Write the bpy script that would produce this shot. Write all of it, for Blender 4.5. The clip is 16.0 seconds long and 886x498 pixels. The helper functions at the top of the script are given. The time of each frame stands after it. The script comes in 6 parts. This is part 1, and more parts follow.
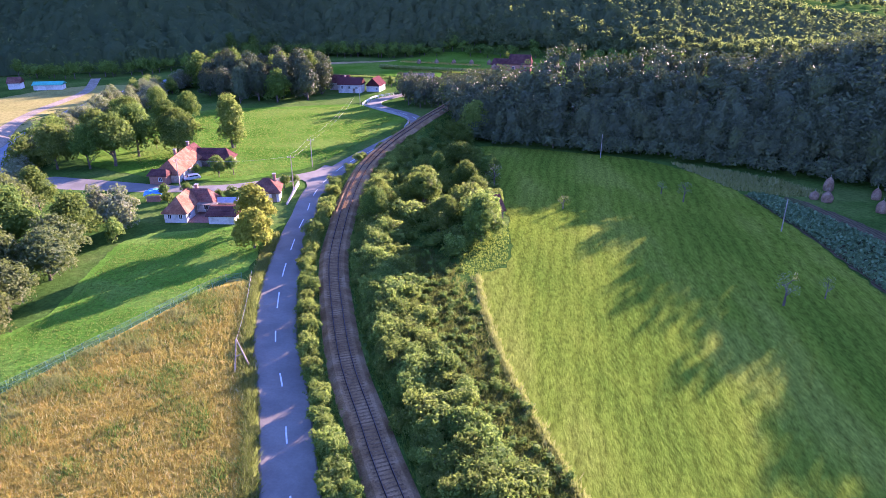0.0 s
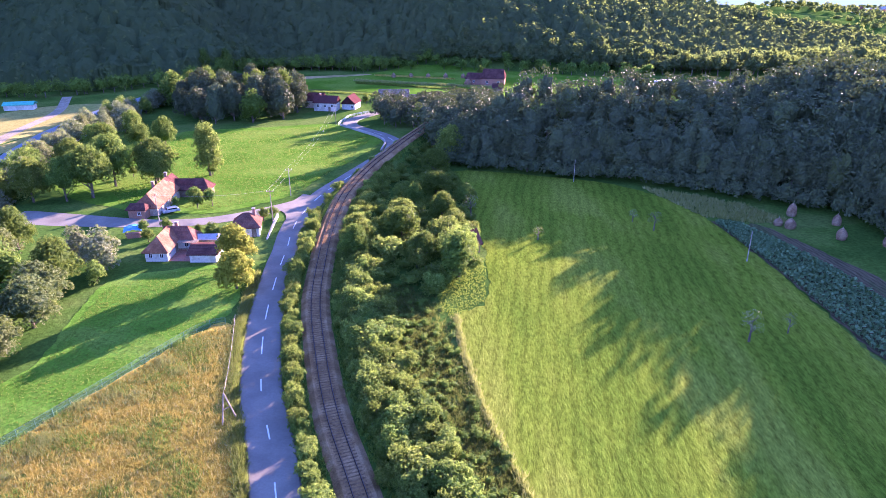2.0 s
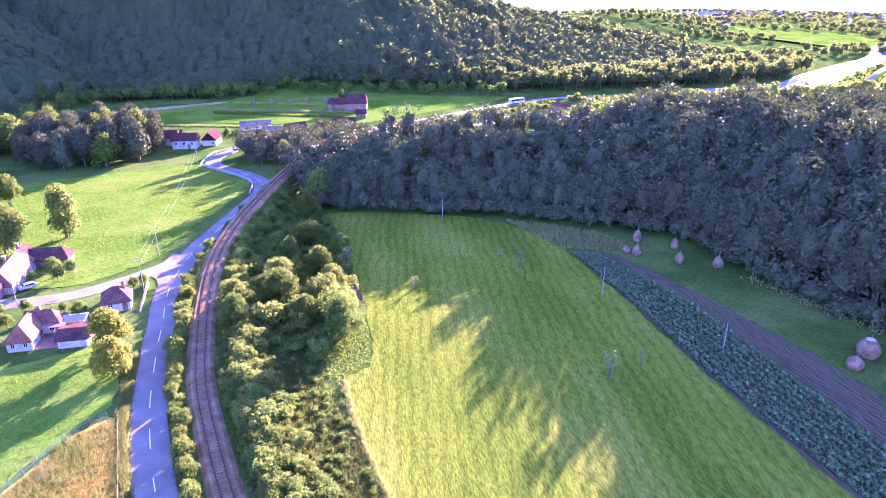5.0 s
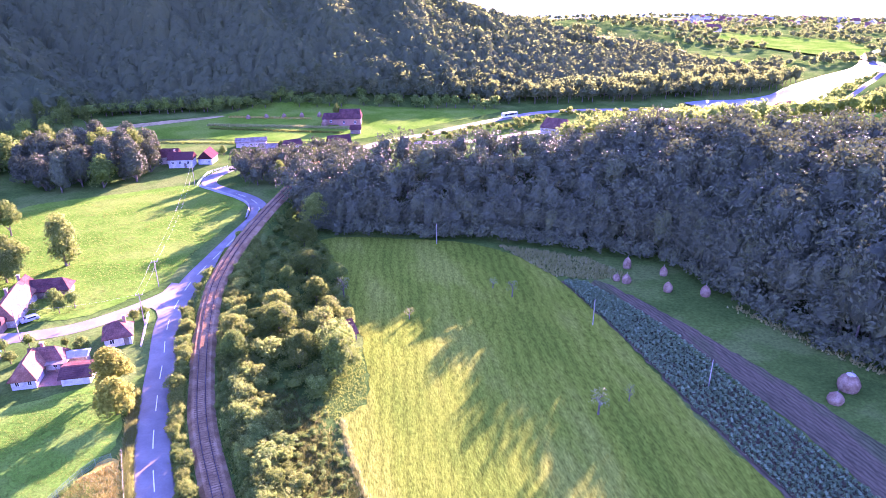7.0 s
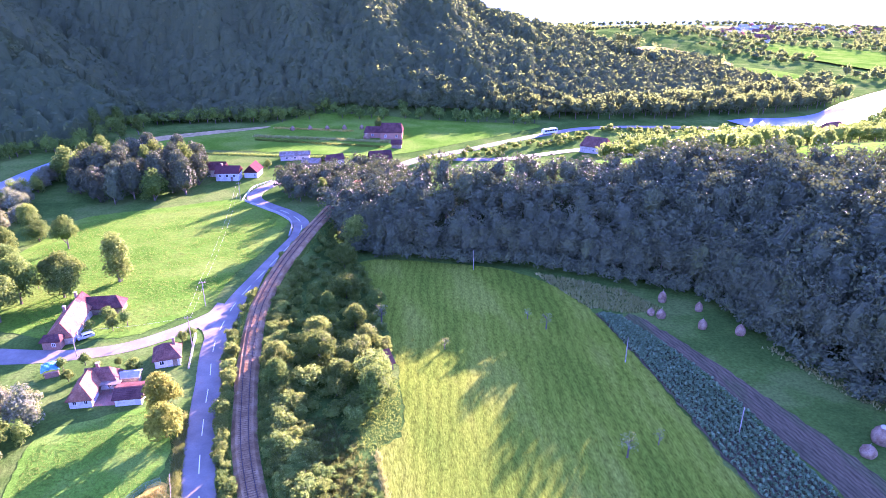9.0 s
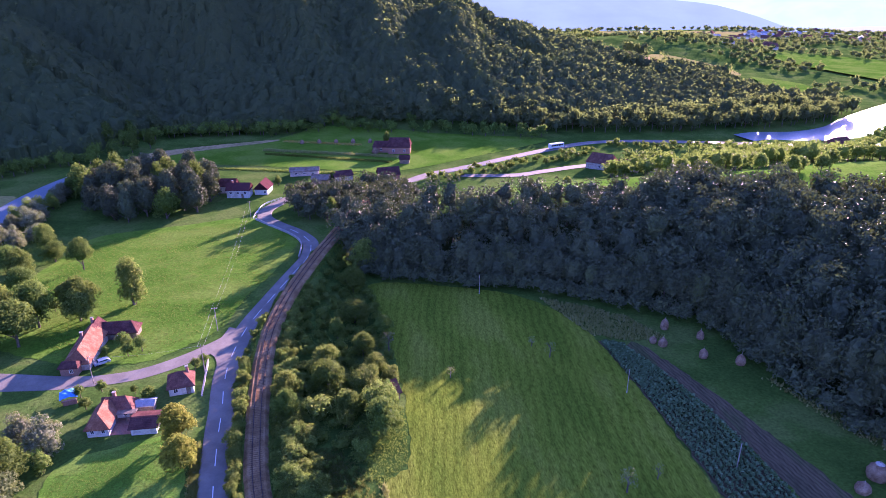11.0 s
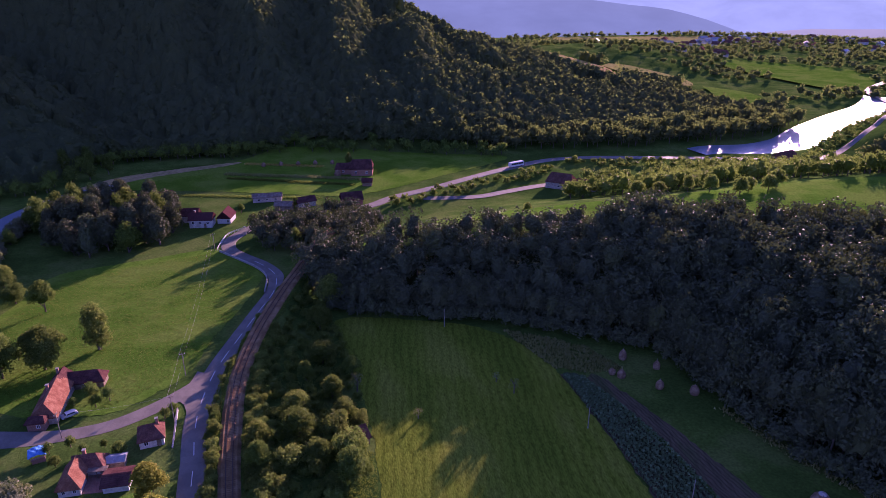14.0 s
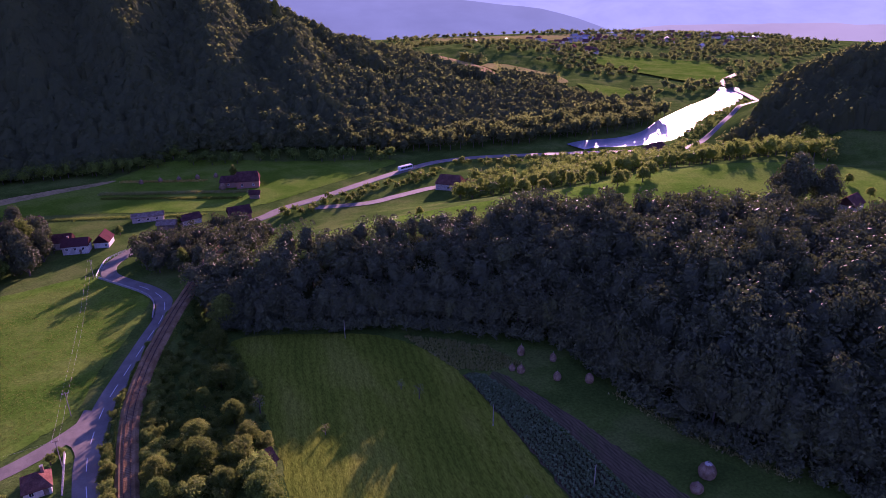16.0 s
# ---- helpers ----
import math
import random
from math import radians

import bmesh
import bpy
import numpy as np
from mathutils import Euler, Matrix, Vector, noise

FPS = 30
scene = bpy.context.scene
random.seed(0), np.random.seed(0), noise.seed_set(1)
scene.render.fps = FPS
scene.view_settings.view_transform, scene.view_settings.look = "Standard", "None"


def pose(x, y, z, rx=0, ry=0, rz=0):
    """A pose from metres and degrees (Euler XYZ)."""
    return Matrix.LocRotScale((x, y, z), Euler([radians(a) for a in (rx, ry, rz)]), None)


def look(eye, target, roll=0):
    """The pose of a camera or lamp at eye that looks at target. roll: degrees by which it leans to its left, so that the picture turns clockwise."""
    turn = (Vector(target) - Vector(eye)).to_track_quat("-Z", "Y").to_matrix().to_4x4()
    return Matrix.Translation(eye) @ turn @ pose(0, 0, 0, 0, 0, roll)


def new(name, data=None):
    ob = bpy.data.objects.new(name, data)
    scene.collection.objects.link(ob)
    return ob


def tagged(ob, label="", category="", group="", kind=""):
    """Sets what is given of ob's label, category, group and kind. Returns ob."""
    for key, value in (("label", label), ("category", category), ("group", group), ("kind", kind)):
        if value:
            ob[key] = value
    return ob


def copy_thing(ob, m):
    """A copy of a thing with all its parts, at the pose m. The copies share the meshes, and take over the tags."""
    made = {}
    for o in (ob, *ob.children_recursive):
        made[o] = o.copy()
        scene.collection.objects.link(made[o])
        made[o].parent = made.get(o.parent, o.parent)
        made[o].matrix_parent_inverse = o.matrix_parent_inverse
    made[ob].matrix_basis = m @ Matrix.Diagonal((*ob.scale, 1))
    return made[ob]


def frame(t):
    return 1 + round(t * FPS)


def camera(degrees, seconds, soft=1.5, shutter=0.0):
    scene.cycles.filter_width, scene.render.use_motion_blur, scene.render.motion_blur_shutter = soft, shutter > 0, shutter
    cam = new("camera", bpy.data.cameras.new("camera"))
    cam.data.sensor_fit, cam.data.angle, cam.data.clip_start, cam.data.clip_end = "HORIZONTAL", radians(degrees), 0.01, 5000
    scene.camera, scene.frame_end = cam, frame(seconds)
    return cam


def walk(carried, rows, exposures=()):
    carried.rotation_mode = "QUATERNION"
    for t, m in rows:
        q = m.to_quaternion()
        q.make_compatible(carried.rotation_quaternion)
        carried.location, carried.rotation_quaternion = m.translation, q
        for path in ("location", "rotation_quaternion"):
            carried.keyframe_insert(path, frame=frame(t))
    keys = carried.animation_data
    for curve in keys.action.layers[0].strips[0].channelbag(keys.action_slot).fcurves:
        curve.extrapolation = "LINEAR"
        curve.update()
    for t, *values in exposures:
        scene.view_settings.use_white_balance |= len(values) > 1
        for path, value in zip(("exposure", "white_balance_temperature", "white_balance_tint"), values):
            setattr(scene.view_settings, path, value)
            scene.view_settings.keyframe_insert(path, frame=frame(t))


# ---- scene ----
# ---- camera and its way ----
cam = camera(66.13, 16.0, soft=0.7)
PATH = [
    (0, (0.91, 1.69, 47.96), 66.65, -0.13, 4.24),
    (0.5, (0.79, 1.62, 49.50), 66.68, -0.14, 4.27),
    (1, (0.66, 1.55, 51.33), 66.67, -0.13, 4.16),
    (1.5, (0.59, 1.50, 53.32), 66.66, -0.18, 3.47),
    (2, (0.48, 1.44, 55.36), 66.68, -0.17, 2.06),
    (2.5, (0.22, 1.21, 57.47), 66.69, -0.10, 0.08),
    (3, (0.01, 1.08, 59.49), 66.68, -0.17, -2.26),
    (3.5, (-0.15, 0.93, 61.49), 66.70, -0.26, -5.08),
    (4, (-0.30, 0.78, 63.60), 66.72, -0.28, -7.33),
    (6.5, (-0.16, 0.28, 74.08), 66.66, -0.29, -10.09),
    (7, (-0.26, 0.17, 76.19), 66.66, -0.27, -10.02),
    (7.5, (-0.44, 0.05, 78.30), 66.66, -0.23, -8.49),
    (8, (-0.44, -0.14, 80.46), 66.66, -0.12, -7.09),
    (8.5, (-0.45, -0.24, 82.64), 66.66, -0.06, -6.73),
    (9, (-0.47, -0.37, 84.76), 66.66, -0.01, -6.67),
    (11.5, (-0.15, -1.19, 95.23), 66.67, -0.09, -5.87),
    (12, (-0.12, -1.21, 97.15), 66.69, -0.11, -5.86),
    (12.5, (-0.10, -1.25, 99.22), 66.67, -0.15, -5.99),
    (13, (-0.06, -1.18, 101.23), 66.67, -0.18, -6.20),
    (13.5, (-0.10, -1.14, 103.41), 66.67, -0.11, -7.28),
    (14, (-0.09, -1.08, 105.27), 66.64, -0.19, -9.24),
    (14.5, (-0.08, -1.08, 106.65), 66.64, -0.26, -11.32),
    (15, (0.03, -1.04, 107.50), 66.65, -0.29, -13.88),
    (15.5, (-0.08, -1.15, 107.79), 66.66, -0.39, -17.09),
    (16, (-0.23, -1.23, 107.75), 66.64, -0.41, -18.85),
]

EXPOSURES = [(0, 2.95, 5200, 66), (2, 3.2, 5200, 68), (3.5, 3.7, 5100, 76), (4.2, 3.8, 5150, 86), (7, 4.0, 5400, 108), (9, 3.9, 5150, 92),
             (10.2, 3.05, 5150, 86), (11.4, 2.35, 5200, 82), (12.5, 1.9, 5250, 90), (14.5, 1.1, 5550, 100), (15.2, 1.05, 5600, 106), (16, 1.3, 5650, 112)]
walk(cam, [(t, pose(*eye, rx, 0, rz) @ pose(0, 0, 0, 0, 0, roll)) for t, eye, rx, roll, rz in PATH], EXPOSURES)

# ---- sky and sun ----
SUN_AZ, SUN_EL = 36.0, 11.3      # degrees to the right of +y, and above the horizon
world = bpy.data.worlds.new("world")
scene.world = world
world.use_nodes = True
sky = world.node_tree.nodes.new("ShaderNodeTexSky")
sky.sky_type, sky.sun_disc = "NISHITA", False
sky.sun_elevation, sky.sun_rotation = radians(SUN_EL), radians(SUN_AZ)
sky.dust_density, sky.ozone_density = 0.4, 3.5
world.node_tree.nodes["Background"].inputs["Strength"].default_value = 0.09
world.node_tree.links.new(sky.outputs["Color"], world.node_tree.nodes["Background"].inputs["Color"])
sun = new("sun", bpy.data.lights.new("sun", "SUN"))
sun.data.energy, sun.data.angle, sun.data.color = 5.0, radians(0.45), (1.0, 0.78, 0.43)
sun_way = Vector((math.sin(radians(SUN_AZ)) * math.cos(radians(SUN_EL)), math.cos(radians(SUN_AZ)) * math.cos(radians(SUN_EL)), math.sin(radians(SUN_EL))))
sun.matrix_world = look(sun_way * 300, (0, 0, 0))


# ---- materials ----
def shader(name):
    m = bpy.data.materials.new(name)
    m.use_nodes = True
    nt = m.node_tree
    return m, nt, nt.nodes["Principled BSDF"]


def node(nt, kind, values=()):
    n = nt.nodes.new("ShaderNode" + kind)
    for k, v in dict(values).items():
        if isinstance(v, bpy.types.NodeSocket):
            nt.links.new(v, n.inputs[k])
        else:
            n.inputs[k].default_value = v
    return n


def ramp(nt, fac, stops):
    n = node(nt, "ValToRGB", {"Fac": fac})
    while len(n.color_ramp.elements) < len(stops):
        n.color_ramp.elements.new(0.5)
    for e, (p, c) in zip(n.color_ramp.elements, stops):
        e.position, e.color = p, (*c, 1)
    return n.outputs["Color"]


def mixed(nt, fac, a, b, blend="MIX"):
    n = node(nt, "Mix")
    n.data_type, n.blend_type = "RGBA", blend
    for i, v in ((0, fac), (6, a), (7, b)):
        if isinstance(v, bpy.types.NodeSocket):
            nt.links.new(v, n.inputs[i])
        else:
            n.inputs[i].default_value = v if i == 0 else (*v, 1)
    return n.outputs[2]


def surface(name, colours, fine=2.0, coarse=0.08, rough=0.9, bump=0.3, depth=0.05, turn=0.0, stretch=1.0, spots=None, metal=0.0, sheen=0.0, fleck=0.35, spec=0.0, rows=None):
    """A ground or building surface: three colours by a coarse noise, broken up by a fine one, with relief."""
    m, nt, b = shader(name)
    pos = node(nt, "NewGeometry").outputs["Position"]
    at = node(nt, "Mapping", {"Vector": pos, "Rotation": (0, 0, radians(turn)), "Scale": (1, stretch, 1)}).outputs["Vector"]
    big = node(nt, "TexNoise", {"Vector": at, "Scale": coarse, "Detail": 5.0, "Roughness": 0.62}).outputs["Fac"]
    small = node(nt, "TexNoise", {"Vector": at, "Scale": fine, "Detail": 6.0, "Roughness": 0.7}).outputs["Fac"]
    a, c, d = colours
    col = ramp(nt, big, [(0.4, a), (0.5, c), (0.6, d)])
    dark = ramp(nt, small, [(0.3, (1 - fleck,) * 3), (0.7, (1 + fleck,) * 3)])
    col = mixed(nt, 1.0, col, dark, "MULTIPLY")
    if rows:
        way = node(nt, "Mapping", {"Vector": pos, "Rotation": (0, 0, radians(rows[0]))}).outputs["Vector"]
        wave = node(nt, "TexWave", {"Vector": way, "Scale": 0.314 / rows[1], "Distortion": 6.0, "Detail": 5.0, "Detail Scale": 0.9, "Detail Roughness": 0.6}).outputs["Fac"]
        col = mixed(nt, 1.0, col, ramp(nt, wave, [(0.05, (1 - rows[2],) * 3), (0.6, (1.08, 1.08, 1.05))]), "MULTIPLY")
        small = mixed(nt, 0.12, small, wave)
    if spots:
        patch_noise = node(nt, "TexNoise", {"Vector": pos, "Scale": spots[1], "Detail": 4.0, "Roughness": 0.6}).outputs["Fac"]
        lim = ramp(nt, patch_noise, [(spots[2], (0, 0, 0)), (spots[2] + 0.1, (1, 1, 1))])
        col = mixed(nt, lim, col, spots[0])
    nt.links.new(col, b.inputs["Base Color"])
    b.inputs["Roughness"].default_value = rough
    b.inputs["Metallic"].default_value = metal
    b.inputs["Specular IOR Level"].default_value = 0.5 if metal else spec
    if sheen:
        b.inputs["Sheen Weight"].default_value = sheen
    if bump:
        bn = node(nt, "Bump", {"Height": small, "Strength": bump, "Distance": depth})
        nt.links.new(bn.outputs["Normal"], b.inputs["Normal"])
    return m


def foliage(name, dark, light, through_light=0.35, vary=0.25, tip=None, grain=2.5, gloss=0.04):
    """Leaves: each clump its own shade, each plant its own tone, and light passing through."""
    m, nt, b = shader(name)
    island = node(nt, "NewGeometry").outputs["Random Per Island"]
    plant = node(nt, "ObjectInfo").outputs["Random"]
    col = ramp(nt, island, [(0.0, dark), (0.75, light), (1.0, tip or light)])
    hue = node(nt, "HueSaturation", {"Color": col,
               "Hue": node(nt, "MapRange", {"Value": plant, "To Min": 0.485, "To Max": 0.515}).outputs["Result"],
               "Value": node(nt, "MapRange", {"Value": plant, "To Min": 1 - vary, "To Max": 1 + vary}).outputs["Result"]}).outputs["Color"]
    nt.links.new(hue, b.inputs["Base Color"])
    pos = node(nt, "NewGeometry").outputs["Position"]
    sprays = node(nt, "TexNoise", {"Vector": pos, "Scale": grain, "Detail": 4.0, "Roughness": 0.7}).outputs["Fac"]
    hue = mixed(nt, 1.0, hue, ramp(nt, sprays, [(0.35, (0.7, 0.74, 0.76)), (0.65, (1.3, 1.26, 1.15))]), "MULTIPLY")
    nt.links.new(node(nt, "Bump", {"Height": sprays, "Strength": 0.6, "Distance": 0.5 / grain}).outputs["Normal"], b.inputs["Normal"])
    b.inputs["Roughness"].default_value = 0.55
    b.inputs["Specular IOR Level"].default_value = gloss
    t = node(nt, "BsdfTranslucent", {"Color": mixed(nt, 0.55, hue, (0.27, 0.36, 0.05), "MIX")})
    mixn = node(nt, "MixShader", {"Fac": through_light})
    nt.links.new(b.outputs[0], mixn.inputs[1])
    nt.links.new(t.outputs[0], mixn.inputs[2])
    nt.links.new(mixn.outputs[0], nt.nodes["Material Output"].inputs["Surface"])
    return m


GRASS = surface("pasture_grass", ((0.042, 0.092, 0.016), (0.06, 0.12, 0.02), (0.09, 0.14, 0.03)), 1.3, 0.05, bump=0.8, depth=0.25)
LAWN = surface("bright_lawn_grass", ((0.07, 0.17, 0.015), (0.09, 0.21, 0.02), (0.12, 0.22, 0.03)), 2.2, 0.07, bump=0.8, depth=0.18)
MEADOW = surface("hay_meadow_grass", ((0.06, 0.15, 0.012), (0.085, 0.18, 0.017), (0.115, 0.20, 0.026)), 1.2, 0.045, bump=0.8, depth=0.2)
MOWN = surface("mown_field_grass", ((0.085, 0.136, 0.013), (0.115, 0.165, 0.016), (0.15, 0.188, 0.024)), 2.6, 0.06, bump=0.9, depth=0.2, turn=5, stretch=0.3, fleck=0.5, rows=(6, 2.3, 0.13))
DRY = surface("dry_meadow_grass", ((0.34, 0.25, 0.035), (0.47, 0.33, 0.055), (0.26, 0.25, 0.04)), 1.5, 0.16, bump=0.9, depth=0.3, fleck=0.5, spots=((0.17, 0.22, 0.04), 0.17, 0.54))
ROUGH_GRASS = surface("rough_verge_grass", ((0.05, 0.09, 0.02), (0.08, 0.12, 0.03), (0.13, 0.13, 0.045)), 1.6, 0.15, bump=1.0, depth=0.4)
PALE_FIELD = surface("pale_riverside_field", ((0.24, 0.23, 0.07), (0.27, 0.25, 0.08), (0.22, 0.24, 0.06)), 0.8, 0.03, bump=0.4)
STRAW_FIELD = surface("stubble_field", ((0.34, 0.25, 0.10), (0.38, 0.28, 0.12), (0.28, 0.23, 0.09)), 0.5, 0.02, bump=0.3)
SOIL = surface("furrowed_soil", ((0.085, 0.075, 0.04), (0.115, 0.09, 0.05), (0.075, 0.085, 0.035)), 1.8, 0.12, bump=0.8, depth=0.2, turn=-12, stretch=0.15, rows=(-12, 0.9, 0.25))
DIRT = surface("dirt_track", ((0.26, 0.22, 0.16), (0.30, 0.26, 0.19), (0.24, 0.21, 0.15)), 1.5, 0.12, bump=0.5)
ASPHALT = surface("worn_asphalt", ((0.15, 0.138, 0.112), (0.175, 0.16, 0.13), (0.20, 0.185, 0.148)), 3.0, 0.2, rough=0.75, bump=0.2, depth=0.02, fleck=0.12, spec=0.25)
PAINT = surface("road_paint", ((0.7, 0.7, 0.68), (0.75, 0.75, 0.72), (0.6, 0.6, 0.58)), 6, 0.8, rough=0.6, bump=0.0, fleck=0.15)
BALLAST = surface("track_ballast", ((0.19, 0.115, 0.052), (0.245, 0.152, 0.07), (0.30, 0.20, 0.10)), 6.0, 0.3, bump=1.0, depth=0.1, fleck=0.45)
FOREST_FLOOR = surface("forest_floor", ((0.03, 0.045, 0.015), (0.04, 0.06, 0.02), (0.05, 0.07, 0.02)), 0.6, 0.03, bump=0.8, depth=0.5)
CONCRETE = surface("weathered_concrete", ((0.32, 0.305, 0.275), (0.37, 0.355, 0.32), (0.28, 0.265, 0.24)), 3, 0.4, bump=0.2, depth=0.02, fleck=0.2)
BARK = surface("tree_bark", ((0.10, 0.08, 0.06), (0.14, 0.11, 0.08), (0.18, 0.15, 0.11)), 5, 0.8, bump=0.8, depth=0.06)
RUST_STEEL = surface("rusty_rail_steel", ((0.03, 0.018, 0.014), (0.045, 0.027, 0.021), (0.035, 0.024, 0.018)), 8, 0.8, rough=0.6, bump=0.1, depth=0.005)
BRIGHT_STEEL = surface("polished_rail_steel", ((0.13, 0.11, 0.10), (0.16, 0.135, 0.12), (0.12, 0.10, 0.09)), 8, 0.8, rough=0.55, bump=0.0, metal=1.0, fleck=0.1)
SLEEPER = surface("weathered_sleeper_wood", ((0.13, 0.082, 0.042), (0.17, 0.108, 0.055), (0.21, 0.138, 0.075)), 6, 1.5, bump=0.4, depth=0.02)

LEAF = foliage("leaves_green", (0.045, 0.085, 0.018), (0.10, 0.165, 0.028), 0.38, tip=(0.15, 0.22, 0.04))
LEAF_FRESH = foliage("leaves_fresh_green", (0.085, 0.14, 0.028), (0.17, 0.24, 0.045), 0.48, tip=(0.26, 0.32, 0.08))
LEAF_MID = foliage("leaves_mid_green", (0.06, 0.105, 0.02), (0.125, 0.195, 0.03), 0.42, tip=(0.15, 0.21, 0.045))
LEAF_OLIVE = foliage("leaves_olive_green", (0.06, 0.08, 0.028), (0.115, 0.14, 0.052), 0.3, tip=(0.18, 0.20, 0.09))
LEAF_YELLOW = foliage("leaves_yellow_green", (0.155, 0.156, 0.020), (0.264, 0.247, 0.031), 0.48, tip=(0.30, 0.29, 0.04))
LEAF_SILVER = foliage("leaves_silvery_willow", (0.115, 0.132, 0.070), (0.218, 0.231, 0.130), 0.35, tip=(0.27, 0.28, 0.19))
LEAF_FOREST = foliage("leaves_forest", (0.064, 0.082, 0.044), (0.09, 0.112, 0.054), 0.08, tip=(0.085, 0.11, 0.04), grain=1.2, gloss=0.06)
LEAF_HILL = foliage("leaves_hillside", (0.068, 0.10, 0.046), (0.098, 0.128, 0.058), 0.42, tip=(0.14, 0.165, 0.065), vary=0.1, grain=0.22, gloss=0.0)
LEAF_CROP = foliage("leaves_crop", (0.06, 0.11, 0.05), (0.12, 0.19, 0.09), 0.3, tip=(0.18, 0.26, 0.13))


# ---- the lie of the land ----
def smooth(a, b, v):
    v = np.clip((v - a) / (b - a), 0, 1)
    return v * v * (3 - 2 * v)


def spline(points, step):
    """A smooth line through points, in even steps."""
    p = np.array(points, float)
    p = np.vstack([2 * p[0] - p[1], p, 2 * p[-1] - p[-2]])
    out = []
    for i in range(1, len(p) - 2):
        t = np.linspace(0, 1, 24, endpoint=False)[:, None]
        a, b, c, d = p[i - 1:i + 3]
        out.append(0.5 * (2 * b + (c - a) * t + (2 * a - 5 * b + 4 * c - d) * t**2 + (3 * b - a - 3 * c + d) * t**3))
    q = np.vstack(out + [p[-2:-1]])
    s = np.r_[0, np.cumsum(np.linalg.norm(np.diff(q, axis=0), axis=1))]
    want = np.linspace(0, s[-1], max(2, int(s[-1] / step) + 1))
    return np.stack([np.interp(want, s, q[:, k]) for k in range(q.shape[1])], 1)


def near_line(x, y, line):
    """Distance to a line of points, and the index of the nearest of them."""
    x, y = np.asarray(x, float), np.asarray(y, float)
    best, which = np.full(x.shape, 1e9), np.zeros(x.shape, int)
    for i, p in enumerate(line):
        d = (x - p[0])**2 + (y - p[1])**2
        near = d < best
        best[near], which[near] = d[near], i
    return np.sqrt(best), which


def inside(x, y, poly):
    x, y = np.asarray(x, float), np.asarray(y, float)
    r = np.zeros(x.shape, bool)
    for (x0, y0), (x1, y1) in zip(poly, poly[1:] + poly[:1]):
        with np.errstate(divide="ignore", invalid="ignore"):
            r ^= ((y0 > y) != (y1 > y)) & (x < (x1 - x0) * (y - y0) / (y1 - y0 + 1e-12) + x0)
    return r


ROAD = spline([(-7, 20), (-12.5, 37), (-17.5, 51), (-23, 67.4), (-27.8, 80), (-32.3, 98), (-35, 116), (-36.6, 130), (-38.2, 141), (-38.8, 153), (-37.4, 170), (-33.3, 188),
               (-28.6, 207), (-24.8, 223), (-25.2, 237), (-31, 249), (-40, 260), (-46.5, 271), (-45, 285), (-30, 302), (10, 313), (28, 327), (53, 341), (97, 368), (138, 384), (211, 372), (284, 356),
               (358, 391), (427, 440), (453, 482), (480, 550), (544, 600)], 2.0)
SIDE_ROAD = spline([(-150, 150), (-120, 150), (-94, 147), (-79, 145), (-68.8, 145), (-58.8, 147.4), (-49.3, 154), (-42, 162), (-37.5, 170)], 2.0)
RAIL = spline([(16, 5), (4, 27), (-7.6, 51.8), (-12.3, 63), (-16.7, 74), (-20.7, 87), (-25.3, 105), (-27.9, 124), (-29.2, 138), (-29.9, 152), (-29.5, 166), (-26.4, 187), (-20.5, 211), (-15, 229), (-8, 252), (2, 272)], 1.0)
FOOT = [(-30, 262), (-22, 240), (-10, 216), (0, 199), (30, 190), (50, 183), (71, 169), (88, 156), (93, 132), (99, 110), (106, 96), (125, 70), (150, 30), (175, -40), (190, -140)]
BACK = [(-40, 290), (-5, 285), (30, 300), (80, 318), (130, 322), (200, 335), (290, 335), (360, 330), (430, 280), (520, 200), (600, 60)]
FOOT_LINE, BACK_LINE = spline(FOOT, 4.0), spline(BACK, 4.0)
RIDGE_AREA = FOOT + BACK[::-1]
AXES_ = [spline([(-760, 800, 330), (-510, 760, 290), (-230, 735, 215), (-95, 715, 118), (0, 700, 66), (75, 700, 34), (230, 740, 4)], 20.0)]
HILLS = [(-232, 455, 62, 118), (-330, 470, 76, 140), (-430, 420, 110, 170), (-560, 300, 150, 260), (-700, 80, 170, 330), (420, 330, 52, 130), (520, 250, 70, 200), (335, 830, 16, 200), (640, 420, 40, 160),
         (700, 60, 110, 320), (330, -250, 90, 300), (-300, -350, 60, 280)]
LAKE_LEVEL, RIVER_LEVEL = -9.6, -6.2
_r = np.random.default_rng(5)
WAVES = [(_r.uniform(0.5, 1.5), _r.uniform(0, 6.3), _r.uniform(0, 6.3)) for _ in range(14)]


def bumps(x, y, size):
    v = 0
    for i, (k, a, p) in enumerate(WAVES):
        v = v + np.sin((x * np.cos(a) + y * np.sin(a)) * 6.283 / size * k + p) / (1 + 0.1 * i)
    return v / 7.0


def rail_height(y):
    return np.interp(y, [0, 60, 140, 200, 250, 300], [0.5, 0.5, 0.4, 0.9, 2.0, 2.5])


